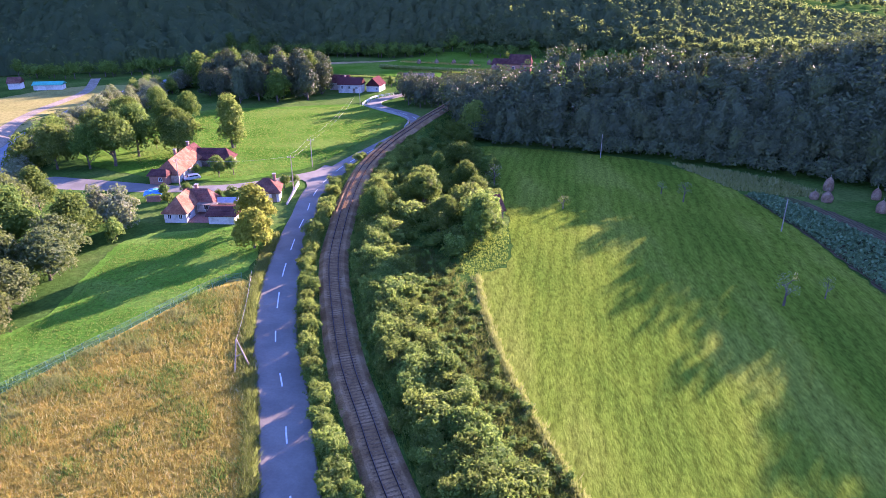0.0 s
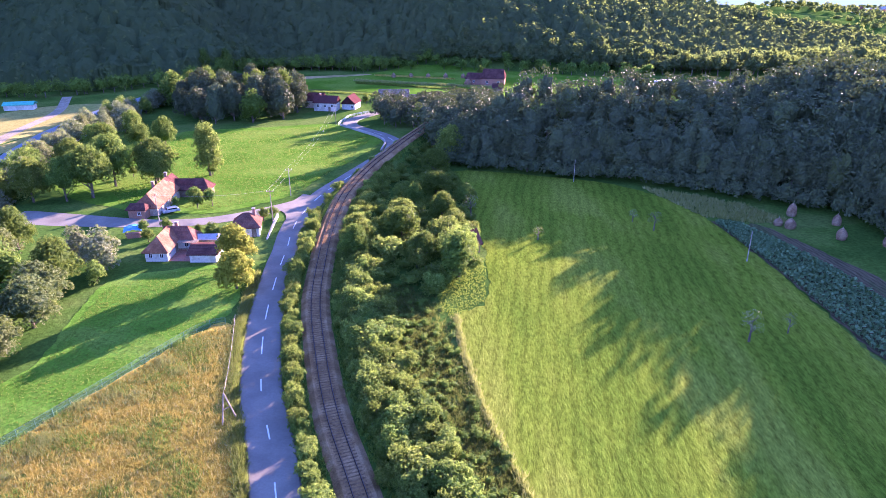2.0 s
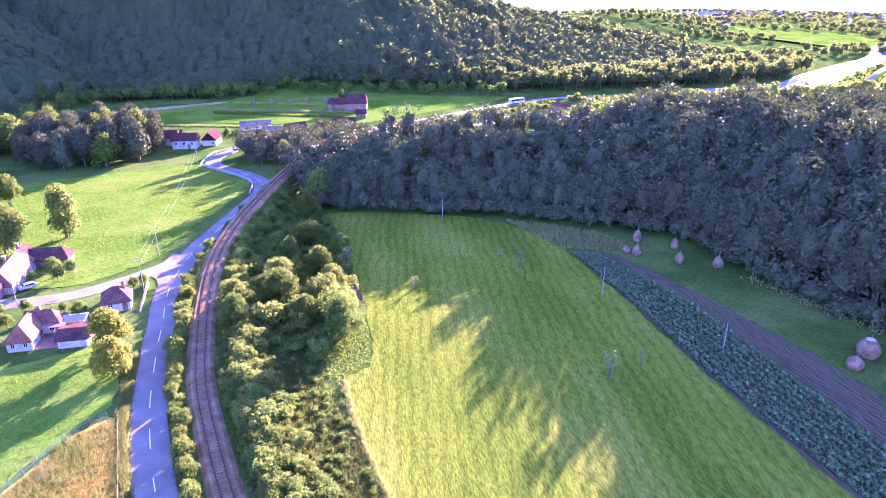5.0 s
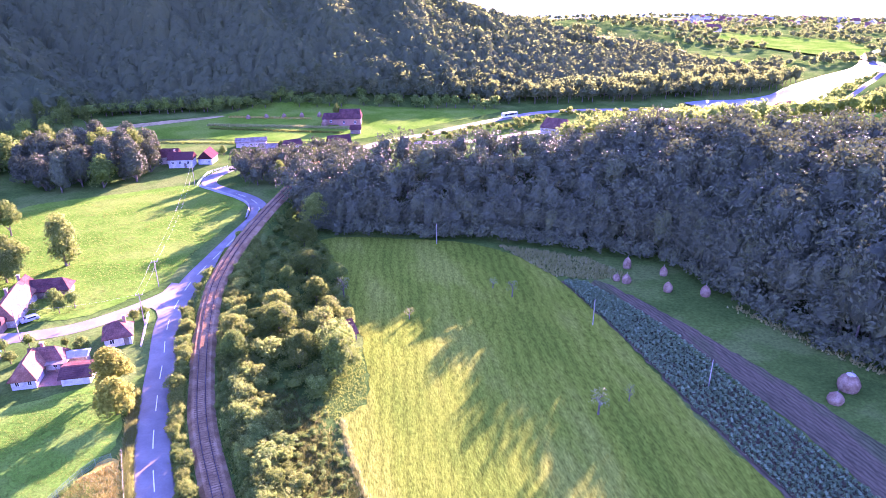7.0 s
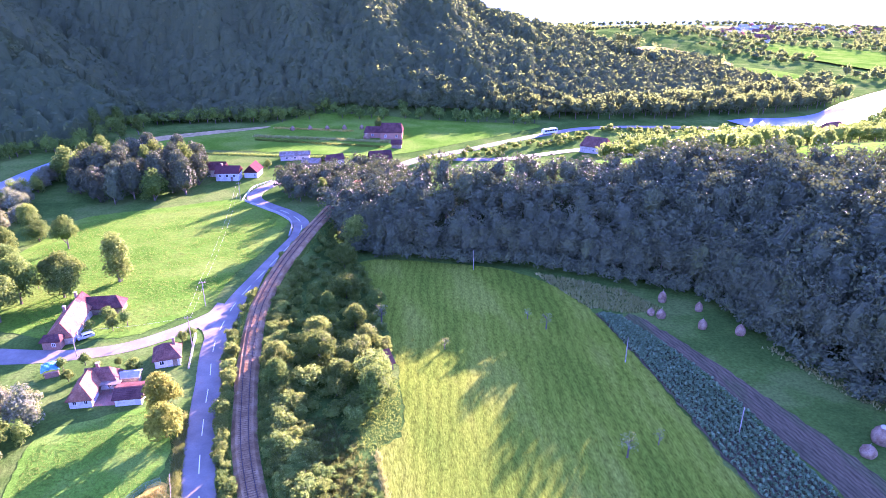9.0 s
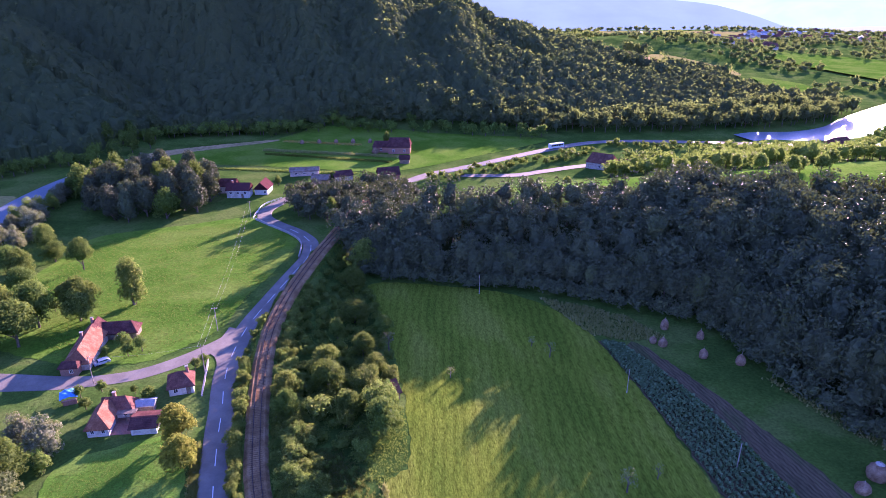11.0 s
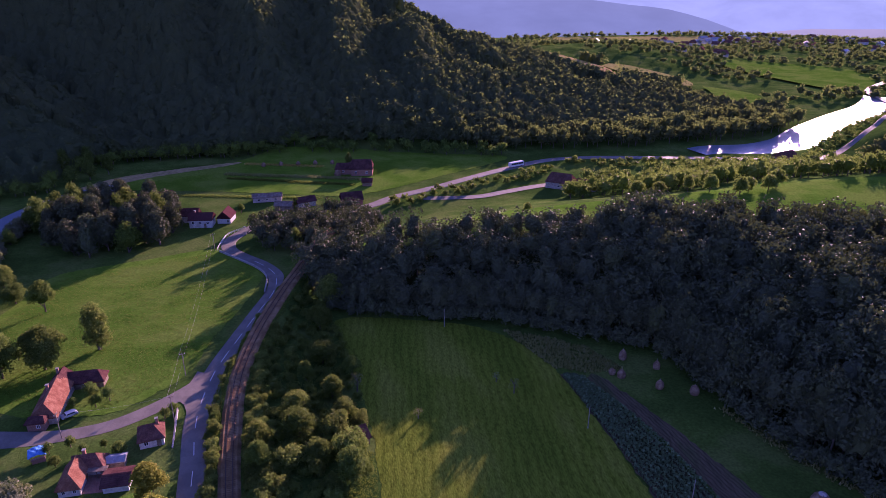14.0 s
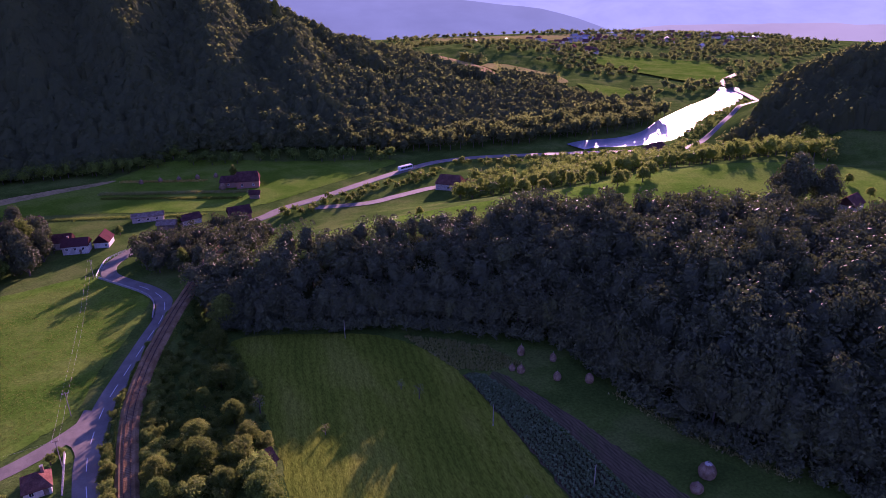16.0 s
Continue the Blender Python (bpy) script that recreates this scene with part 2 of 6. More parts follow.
def height(x, y):
    x, y = np.asarray(x, float), np.asarray(y, float)
    z = np.interp(np.where(np.hypot(x, y) > 700, np.maximum(y, np.hypot(x, y) - 150), y), [-400, 120, 280, 400, 800, 1150, 1500, 2000, 4200], [0, 0, -7, -9, -13, -22, -60, -130, -330]) + 0.25 * bumps(x, y, 60) * smooth(20, 60, np.abs(x + 30))
    df, _ = near_line(x, y, FOOT_LINE)
    db, _ = near_line(x, y, BACK_LINE)
    ridge = inside(x, y, RIDGE_AREA) * smooth(0, 48, df) * smooth(0, 75, db)
    z = z + ridge * (16 + 2.0 * bumps(x, y, 90))
    m = np.zeros(x.shape)
    for p in AXES_[0]:
        front, reach = np.interp(p[2], [60, 200], [0.62, 1.0]), np.interp(p[2], [60, 200, 330], [172, 265, 300])
        d = np.hypot(x - p[0], (y - p[1]) * np.where(y < p[1], front, 0.6))
        m = np.maximum(m, p[2] * np.interp(1 - d / reach, [0, 0.3, 0.5, 0.62, 1], [0, 0.5, 0.81, 0.91, 1]))
    m = m + 8.0 * smooth(14, 45, m) * smooth(-230, -110, x) * smooth(330, 250, x) * np.sin((x + 0.22 * y + 14 * np.sin(y / 37.0)) * 6.283 / 62)
    for hx, hy, hh, hr in HILLS:
        m = np.maximum(m, hh * smooth(hr, 0, np.hypot(x - hx, y - hy)))
    z = z + m * (1 + 0.14 * bumps(x, y, 110)) + np.minimum(m, 12) * 0.25 * bumps(x, y, 38)
    dr, i = near_line(x, y, RAIL[::3])
    rz = rail_height(y)
    z = z + (rz - 0.35 - z) * smooth(7.5, 2.4, dr)
    dw, i = near_line(x, y, ROAD[:200])
    z = z + (np.interp(ROAD[:200][::1][i, 1], [0, 120, 280, 400], [-0.15, -0.15, -7.1, -9.1]) - z) * smooth(6.0, 3.2, dw) * smooth(3.0, 4.5, dr)
    for line, level, half in ((RIVER_MID, RIVER_LEVEL, RIVER_HALF), (LAKE_MID, LAKE_LEVEL, LAKE_HALF)):
        dl, i = near_line(x, y, line)
        w = half[i]
        z = np.where(dl < w + 9, np.minimum(z, level - 1.0 + (z - level + 1.0) * smooth(w - 1.5, w + 7, dl)), z)
    return z


RIVER_MID = spline([(-112, 130), (-127, 158), (-140, 190), (-149, 226), (-152, 262), (-150, 300), (-141, 332), (-128, 350), (-112, 360)], 3.0)
RIVER_HALF = np.full(len(RIVER_MID), 7.0)
LAKE_MID = spline([(226, 388), (240, 391), (268, 388), (300, 398), (335, 424), (390, 460), (436, 492), (470, 530)], 3.0)
LAKE_HALF = np.interp(np.linspace(0, 1, len(LAKE_MID)), [0, 0.12, 0.3, 0.6, 0.85, 1], [6, 9, 12.5, 13, 9.5, 6])


def link_np(name, verts, faces, material, smooth_shade=False):
    """A mesh from arrays of places and of faces with one number of corners."""
    me = bpy.data.meshes.new(name)
    verts, faces = np.asarray(verts, np.float32), np.asarray(faces, np.int32)
    k = faces.shape[1]
    me.vertices.add(len(verts))
    me.vertices.foreach_set("co", verts.ravel())
    me.loops.add(faces.size)
    me.loops.foreach_set("vertex_index", faces.ravel())
    me.polygons.add(len(faces))
    me.polygons.foreach_set("loop_start", np.arange(0, faces.size, k, dtype=np.int32))
    me.polygons.foreach_set("use_smooth", np.full(len(faces), smooth_shade))
    me.update(calc_edges=True)
    me.materials.append(material)
    return me


def structure(name, me, label, category):
    return tagged(new(name, me), label, category, kind="structure")


def axis_steps(lo, hi, a, b, fine):
    """Even fine steps from a to b, growing out to lo and hi."""
    mid = list(np.arange(a, b + fine, fine))
    left, right, s = [a], [mid[-1]], fine
    while left[-1] > lo or right[-1] < hi:
        s *= 1.12
        left.append(left[-1] - s)
        right.append(right[-1] + s)
    return np.array(left[:0:-1] + mid + right[1:])


gx, gy = axis_steps(-2600, 2600, -220, 330, 2.5), axis_steps(-900, 4200, 30, 560, 2.5)
GX, GY = np.meshgrid(gx, gy)
GZ = height(GX.ravel(), GY.ravel())
nx, ny = len(gx), len(gy)
ids = np.arange(nx * ny).reshape(ny, nx)
quads = np.stack([ids[:-1, :-1], ids[:-1, 1:], ids[1:, 1:], ids[1:, :-1]], -1).reshape(-1, 4)
structure("ground", link_np("ground", np.stack([GX.ravel(), GY.ravel(), GZ], 1), quads, GRASS, True), "uneven green pasture ground of a river valley", "ground")


def lie(x, y):
    """The ground sheet's own height at a place, between its corners."""
    x, y = np.asarray(x, float), np.asarray(y, float)
    i = np.clip(np.searchsorted(gx, x) - 1, 0, nx - 2)
    j = np.clip(np.searchsorted(gy, y) - 1, 0, ny - 2)
    u, v = (x - gx[i]) / (gx[i + 1] - gx[i]), (y - gy[j]) / (gy[j + 1] - gy[j])
    z = GZ.reshape(ny, nx)
    return (z[j, i] * (1 - u) + z[j, i + 1] * u) * (1 - v) + (z[j + 1, i] * (1 - u) + z[j + 1, i + 1] * u) * v


from mathutils.geometry import delaunay_2d_cdt


def draped(name, outline, material, label, category, lift=0.06, step=2.5, curve=True, ragged=0.25):
    """A field laid over the ground inside an outline."""
    rim = spline(outline + outline[:1], 1.5)[:-1] if curve else np.array(outline, float)
    rr = np.random.default_rng(len(name))
    if curve:
        rim = rim + rr.normal(0, ragged, rim.shape)
    lo, hi = rim.min(0), rim.max(0)
    px, py = np.meshgrid(np.arange(lo[0], hi[0], step), np.arange(lo[1], hi[1], step))
    px, py = px.ravel(), py.ravel()
    d, _ = near_line(px, py, rim)
    keep = inside(px, py, [tuple(p) for p in rim]) & (d > step * 0.4)
    pts = [Vector(p) for p in rim] + [Vector(p) for p in np.stack([px[keep], py[keep]], 1)]
    n = len(rim)
    out = delaunay_2d_cdt(pts, [], [list(range(n))], 1, 1e-4)
    v = np.array([(p.x, p.y) for p in out[0]])
    f = np.array([t for t in out[2] if len(t) == 3])
    return structure(name, link_np(name, np.column_stack([v, lie(v[:, 0], v[:, 1]) + lift]), f, material, True), label, category)


def ribbon(line, half, z, across=(-1, 1), drop=0.0):
    """Corners and faces of a band along a line; z: heights along it. drop: the outer corners hang lower."""
    line = np.asarray(line)[:, :2]
    way = np.gradient(line, axis=0)
    way /= np.linalg.norm(way, axis=1)[:, None]
    side = np.stack([way[:, 1], -way[:, 0]], 1)
    half = np.broadcast_to(half, len(line))
    rows = [np.column_stack([line + side * (half * a)[:, None], z - drop * (abs(a) > 0.99)]) for a in across]
    k, n = len(across), len(line)
    v = np.stack(rows, 1).reshape(-1, 3)
    i = np.arange(n * k).reshape(n, k)
    return v, np.stack([i[:-1, :-1], i[:-1, 1:], i[1:, 1:], i[1:, :-1]], -1).reshape(-1, 4)


# ---- fields ----
draped("field_mown", [(13, 45), (10.4, 53), (7.2, 62.3), (3.7, 74), (0.7, 88.4), (-0.9, 101), (4.2, 107), (4.6, 125), (3, 150), (-1, 175), (-2, 196), (30, 188), (47, 176), (57, 152), (60.5, 112), (63, 82), (68, 50), (40, 35)],
       MOWN, "freshly mown yellow-green hay field with mowing lines", "field")
draped("field_crop", [(57.5, 151), (63, 148), (71, 118), (74, 100), (77, 80), (80, 45), (70, 45), (63.5, 82), (61, 112)], SOIL, "dark soil under a leafy crop strip", "field", 0.1)
draped("field_ploughed", [(63.5, 148), (68, 147), (78, 118), (86, 90), (92, 60), (96, 40), (81, 45), (78, 80), (75, 100), (72, 118)], SOIL, "furrowed brown ploughed strip", "field", 0.08)
draped("meadow_dry", [(-60, 60), (-57, 65), (-42, 94.8), (-37.6, 97.5), (-34, 86), (-30.5, 76), (-24.5, 58), (-19, 43), (-22, 32), (-60, 35)], DRY, "tall dry golden-brown meadow grass", "meadow", 0.08)
draped("lawn", [(-58.5, 66), (-42.6, 96), (-39, 101), (-40.5, 112), (-44, 121), (-56, 118), (-66, 111), (-63, 86), (-66, 76)], LAWN, "bright green lawn sloping below the houses", "lawn", 0.07)
draped("meadow_green", [(-118, 196), (-112, 225), (-107, 252), (-80, 262), (-53, 270), (-37, 258), (-30, 246), (-30, 235), (-34.5, 212), (-41, 190), (-44, 172), (-52, 160), (-62, 153), (-85, 156), (-110, 172)],
       MEADOW, "green hay meadow beside the road", "meadow", 0.08)
draped("field_pale", [(-153, 195), (-178, 200), (-205, 250), (-196, 300), (-164, 312), (-156, 275), (-158, 230)], PALE_FIELD, "pale yellow field across the river", "field", 0.1)
draped("field_barn", [(-128, 365), (-100, 362), (-60, 352), (-20, 340), (12, 335), (60, 362), (104, 392), (70, 408), (0, 428), (-40, 432), (-62, 410), (-95, 398)], MEADOW, "green strip fields behind the hamlet", "field", 0.12, 5)
draped("track_field_edge", [(-141, 366), (-116, 392), (-62, 410), (-61, 405), (-100, 388), (-118, 374), (-134, 356)], STRAW_FIELD, "bare tan strip along the fields", "field", 0.2, 4)
draped("ridge_meadow", [(5, 247), (20, 262), (55, 258), (100, 262), (150, 262), (205, 280), (255, 262), (300, 230), (300, 180), (225, 178), (195, 196), (152, 213), (118, 232), (84, 240), (40, 242)],
       MEADOW, "sunlit grassy top of the ridge", "meadow", 0.12, 4)
draped("field_straw", [(205, 800), (232, 850), (266, 760), (280, 650), (256, 598), (230, 640), (215, 720)], STRAW_FIELD, "pale straw-coloured field on the far slope", "field", 2.0, 7)
draped("field_slope", [(284, 700), (300, 612), (336, 600), (344, 660), (310, 720)], PALE_FIELD, "pale dry meadow on the far slope", "field", 1.6, 7)
draped("field_valley", [(345, 600), (322, 500), (345, 480), (372, 560)], MEADOW, "far green valley field", "field", 1.2, 8)
draped("field_far", [(430, 720), (462, 555), (520, 590), (560, 680), (480, 760)], MEADOW, "far pale green valley field", "field", 1.5, 10)
draped("field_farthest", [(330, 1050), (640, 980), (700, 1060), (380, 1130)], PALE_FIELD, "far pale field on the valley floor", "field", 1.0, 20)

# ---- roads ----
rz = np.interp(ROAD[:, 1], [0, 120, 280, 400], [0, 0, -6.95, -8.9])
rz = np.where(np.arange(len(ROAD)) < 165, rz, np.maximum(lie(ROAD[:, 0], ROAD[:, 1]) + 0.2, rz))
v, f = ribbon(ROAD, 2.75, rz, (-1.15, -1, -0.5, 0, 0.5, 1, 1.15), 0.0)
v[::7, 2] -= 0.25
v[6::7, 2] -= 0.25
structure("road", link_np("road", v, f, ASPHALT), "grey two-lane asphalt country road with worn edges", "road")
v, f = ribbon(SIDE_ROAD[:-1], np.interp(np.arange(len(SIDE_ROAD) - 1), [0, 20, 40, len(SIDE_ROAD) - 5, len(SIDE_ROAD) - 2], [5.5, 5.0, 2.3, 2.4, 4.4]), lie(SIDE_ROAD[:-1, 0], SIDE_ROAD[:-1, 1]) + 0.16, (-1, -0.5, 0, 0.5, 1))
structure("side_road", link_np("side_road", v, f, ASPHALT), "narrow grey asphalt side road to the bridge", "road")
v, f = ribbon(spline([(-150, 194), (-160, 215), (-168, 240), (-174, 268), (-180, 296), (-195, 330)], 3), 2.2, 0 * np.arange(len(spline([(-150, 194), (-160, 215), (-168, 240), (-174, 268), (-180, 296), (-195, 330)], 3))), (-1, 0, 1))
v[:, 2] = lie(v[:, 0], v[:, 1]) + 0.18
structure("dirt_track", link_np("dirt_track", v, f, DIRT), "pale dirt track across the field", "track")
draped("road_junction", [(-46.5, 157), (-43, 153.5), (-41.2, 147), (-40.6, 139), (-36, 146), (-35, 158), (-34.5, 172), (-37, 176), (-41, 167)], ASPHALT, "wide grey asphalt apron where the roads meet", "road", 0.13, 1.5, ragged=0.05)
road2 = spline([(40, 322), (69, 320), (85, 325), (110, 333), (136, 332)], 3)
v, f = ribbon(road2, 2.6, lie(road2[:, 0], road2[:, 1]) + 0.25, (-1, 0, 1))
structure("farm_road", link_np("farm_road", v, f, ASPHALT), "short grey road to the farm", "road")

# ---- railway ----
zr = rail_height(RAIL[:, 1])
v, f = ribbon(RAIL, 1.0, zr + 0.105, (-2.6, -1.7, 0, 1.7, 2.6))
v[0::5, 2] -= 0.55
v[4::5, 2] -= 0.55
structure("ballast_bed", link_np("ballast_bed", v, f, BALLAST), "brown-grey stone ballast bed of the railway", "ballast")

# ---- plants ----
def tube(points, radii, sides=7):
    pts = np.array(points, float)
    out, n = [], len(pts)
    for i, (p, r) in enumerate(zip(pts, radii)):
        d = pts[min(i + 1, n - 1)] - pts[max(i - 1, 0)]
        d /= np.linalg.norm(d)
        a = np.cross(d, (0.3, 1, 0.1))
        a /= np.linalg.norm(a)
        b = np.cross(d, a)
        t = np.linspace(0, 2 * np.pi, sides, endpoint=False)[:, None]
        out.append(p + r * (np.cos(t) * a + np.sin(t) * b))
    k = np.arange(n * sides).reshape(n, sides)
    f = np.stack([k[:-1], np.roll(k[:-1], -1, 1), np.roll(k[1:], -1, 1), k[1:]], -1).reshape(-1, 4)
    return np.vstack(out), f


def leaves(rng, blobs, count, size, droop=0.0, loose=0.45):
    """Clumps of leaves over a set of rounded masses (centre, radii), with gaps and an uneven rim."""
    blobs = [(np.array(c, float), np.array(r, float)) for c, r in blobs]
    area = np.array([r.mean()**2 for _, r in blobs])
    pick = rng.choice(len(blobs), count, p=area / area.sum())
    d = rng.normal(size=(count, 3))
    d /= np.linalg.norm(d, axis=1)[:, None]
    d[:, 2] = np.where(d[:, 2] < -0.55, -d[:, 2] * 0.6, d[:, 2])
    c, r = np.array([b[0] for b in blobs])[pick], np.array([b[1] for b in blobs])[pick]
    p = c + d * r * rng.triangular(0.62, 1.0, 1.16, count)[:, None]
    n = d + rng.normal(0, loose, (count, 3))
    n /= np.linalg.norm(n, axis=1)[:, None]
    a = np.cross(n, rng.normal(size=(count, 3)))
    a /= np.linalg.norm(a, axis=1)[:, None]
    b = np.cross(n, a)
    s = size * rng.uniform(0.55, 1.35, (count, 1))
    tip = n * s * 0.25
    q = np.stack([p - a * s, p - b * s * 0.6 + tip, p + a * s, p + b * s * 0.6 + tip - (0, 0, droop)], 1)
    return q.reshape(-1, 3), np.arange(count * 4).reshape(-1, 4)


def lump(rng, blobs, around=14, up=9, scale=0.9, rough=0.06):
    """The closed, lumpy body of a crown: how far its masses reach in each direction from the middle."""
    mid = np.array(blobs[0][0], float)
    t, e = np.linspace(0, 2 * np.pi, around, endpoint=False), np.linspace(-1.45, 1.45, up)
    T, E = np.meshgrid(t, e)
    d = np.stack([np.cos(T) * np.cos(E), np.sin(T) * np.cos(E), np.sin(E)], -1).reshape(-1, 3)
    far = np.zeros(len(d))
    for c, r in blobs:
        c, r = np.array(c, float) - mid, np.array(r, float)
        a, b, k = ((d / r)**2).sum(1), ((d / r) * (c / r)).sum(1), ((c / r)**2).sum() - 1
        q = b * b - a * k
        far = np.maximum(far, np.where(q > 0, (b + np.sqrt(np.maximum(q, 0))) / a, 0))
    far = far * scale * (1 + rng.normal(0, rough, len(far)))
    k = np.arange(around * up).reshape(up, around)
    f = np.stack([k[:-1], np.roll(k[:-1], -1, 1), np.roll(k[1:], -1, 1), k[1:]], -1).reshape(-1, 4)
    caps = [k[-1, [0, i, i + 1, i + 2]] for i in range(1, around - 2, 2)]
    return mid + d * far[:, None], np.vstack([f, caps])


def leafy(rng, blobs, count, size, around=14, up=9, scale=0.9, loose=0.45):
    """A lumpy body of foliage with clumps of leaves standing out of it."""
    cv, cf = lump(rng, blobs, around, up, scale)
    lv, lf = leaves(rng, blobs, count, size, 0.0, loose)
    return np.vstack([cv, lv]), np.vstack([cf, lf + len(cv)])


def crown_masses(rng, h, r, low=0.28, n=9, shape=0.0):
    """The masses of a crown of height h and radius r. shape: above 0 narrow, below 0 broad."""
    out = [((0, 0, h * (low + 1) / 2 - 0.02 * h), (r * 0.78, r * 0.78, h * (1 - low) * 0.43))]
    for i in range(n):
        a, e = rng.uniform(0, 6.283), rng.uniform(0, 1)
        k = r * 0.62 * math.sin(math.pi * min(1, 0.25 + (0.72 if shape >= 0 else 0.55) * e)) * (1 - 0.25 * shape)
        z = h * (low + 0.08 + (0.82 - low) * e)
        s = r * (rng.uniform(0.32, 0.5) if i < 7 else rng.uniform(0.18, 0.3))
        k *= 1.0 if i < 7 else 1.3
        out.append(((k * math.cos(a), k * math.sin(a), z), (s, s, s * rng.uniform(0.75, 1.1))))
    return out


def limbs(rng, h, r, low):
    v, f, at = [], [], 0
    lean = rng.normal(0, 0.03 * h, 2)
    top = np.array([lean[0], lean[1], h * 0.7])
    parts = [tube([(0, 0, -0.4), (lean[0] * 0.2, lean[1] * 0.2, h * low * 0.7), top * (0.7, 0.7, 0.7), top], [0.028 * h + 0.06, 0.02 * h + 0.04, 0.012 * h + 0.02, 0.02])]
    for i in range(6):
        a = i * 1.05 + rng.uniform(0, 0.6)
        z0 = h * (low * 0.8 + 0.07 * i)
        e = np.array([math.cos(a) * r * 0.7, math.sin(a) * r * 0.7, z0 + h * rng.uniform(0.12, 0.28)])
        s = np.array([lean[0] * z0 / h, lean[1] * z0 / h, z0])
        parts.append(tube([s, (s + e) / 2 + (0, 0, 0.3), e], [0.012 * h + 0.02, 0.008 * h + 0.015, 0.012], 5))
    for pv, pf in parts:
        v.append(pv)
        f.append(pf + at)
        at += len(pv)
    return np.vstack(v), np.vstack(f)


def make_tree(name, seed, h, r, material, label, group="", low=0.25, count=1500, size=0.34, shape=0.0, n=9, body=0.66):
    rng = np.random.default_rng(seed)
    t = new(name)
    tv, tf = limbs(rng, h, r, low)
    trunk = new("trunk", link_np("trunk", tv, tf, BARK, True))
    cv, cf = leafy(rng, crown_masses(rng, h, r, low, n, shape), count, size, 18, 12, body)
    crown = new("crown", link_np("crown", cv, cf, material))
    trunk.parent = crown.parent = t
    return tagged(t, label, "tree", group)


def make_bush(seed, h, r, material, label, group="", count=520, size=0.2, name="bush"):
    rng = np.random.default_rng(seed)
    b = new(name)
    masses = [((0, 0, h * 0.45), (r * 0.75, r * 0.75, h * 0.5))]
    for i in range(15):
        a, k = rng.uniform(0, 6.283), r * rng.uniform(0.3, 0.8)
        s = r * (rng.uniform(0.28, 0.45) if i < 5 else rng.uniform(0.14, 0.26))
        masses.append(((k * math.cos(a), k * math.sin(a), h * rng.uniform(0.3, 0.8)), (s, s, s * 1.1)))
    lv, lf = leafy(rng, masses, count, size, 14, 9, 0.5)
    lv[:, 2] = np.maximum(lv[:, 2], 0.02)
    leaf = new("foliage", link_np("foliage", lv, lf, material))
    sv, sf, at = [], [], 0
    for i in range(5):
        a = i * 1.3
        pv, pf = tube([(0.1 * math.cos(a), 0.1 * math.sin(a), -0.15), (r * 0.3 * math.cos(a), r * 0.3 * math.sin(a), h * 0.5), (r * 0.5 * math.cos(a), r * 0.5 * math.sin(a), h * 0.85)], [0.04, 0.03, 0.01], 5)
        sv.append(pv)
        sf.append(pf + at)
        at += len(pv)
    stem = new("stem", link_np("stem", np.vstack(sv), np.vstack(sf), BARK))
    leaf.parent = stem.parent = b
    return tagged(b, label, "bush", group)


def plant(kinds, spots, rng, spread=(0.85, 1.2), sink=0.05):
    """Sets copies of the kinds at the spots (x, y, scale); the first plants of each kind are used too."""
    used = set()
    for i, (x, y, s) in enumerate(spots):
        k = kinds[int(rng.integers(len(kinds)))]
        w = s * rng.uniform(*spread)
        m = Matrix.Translation((x, y, float(lie(x, y)) - sink)) @ Matrix.Rotation(rng.uniform(0, 6.283), 4, "Z") @ Matrix.Diagonal((w, w, s * rng.uniform(*spread), 1))
        if k in used:
            o = copy_thing(k, m)
            o.matrix_basis = m
        else:
            used.add(k)
            k.matrix_basis = m
    for k in kinds:
        if k not in used:
            for o in (*k.children_recursive, k):
                bpy.data.objects.remove(o)


def scattered(rng, area, gap, tries=4000, clear=()):
    """Random spots at least a gap apart in an area, off the lines in clear (line, distance)."""
    p = np.array(area, float)
    lo, hi = p.min(0), p.max(0)
    q = rng.uniform(lo, hi, (tries, 2))
    q = q[inside(q[:, 0], q[:, 1], area)]
    for line, d in clear:
        q = q[near_line(q[:, 0], q[:, 1], line)[0] > d]
    kept = np.zeros((0, 2))
    for s in q:
        if not len(kept) or ((kept - s)**2).sum(1).min() > gap * gap:
            kept = np.vstack([kept, s])
    return kept


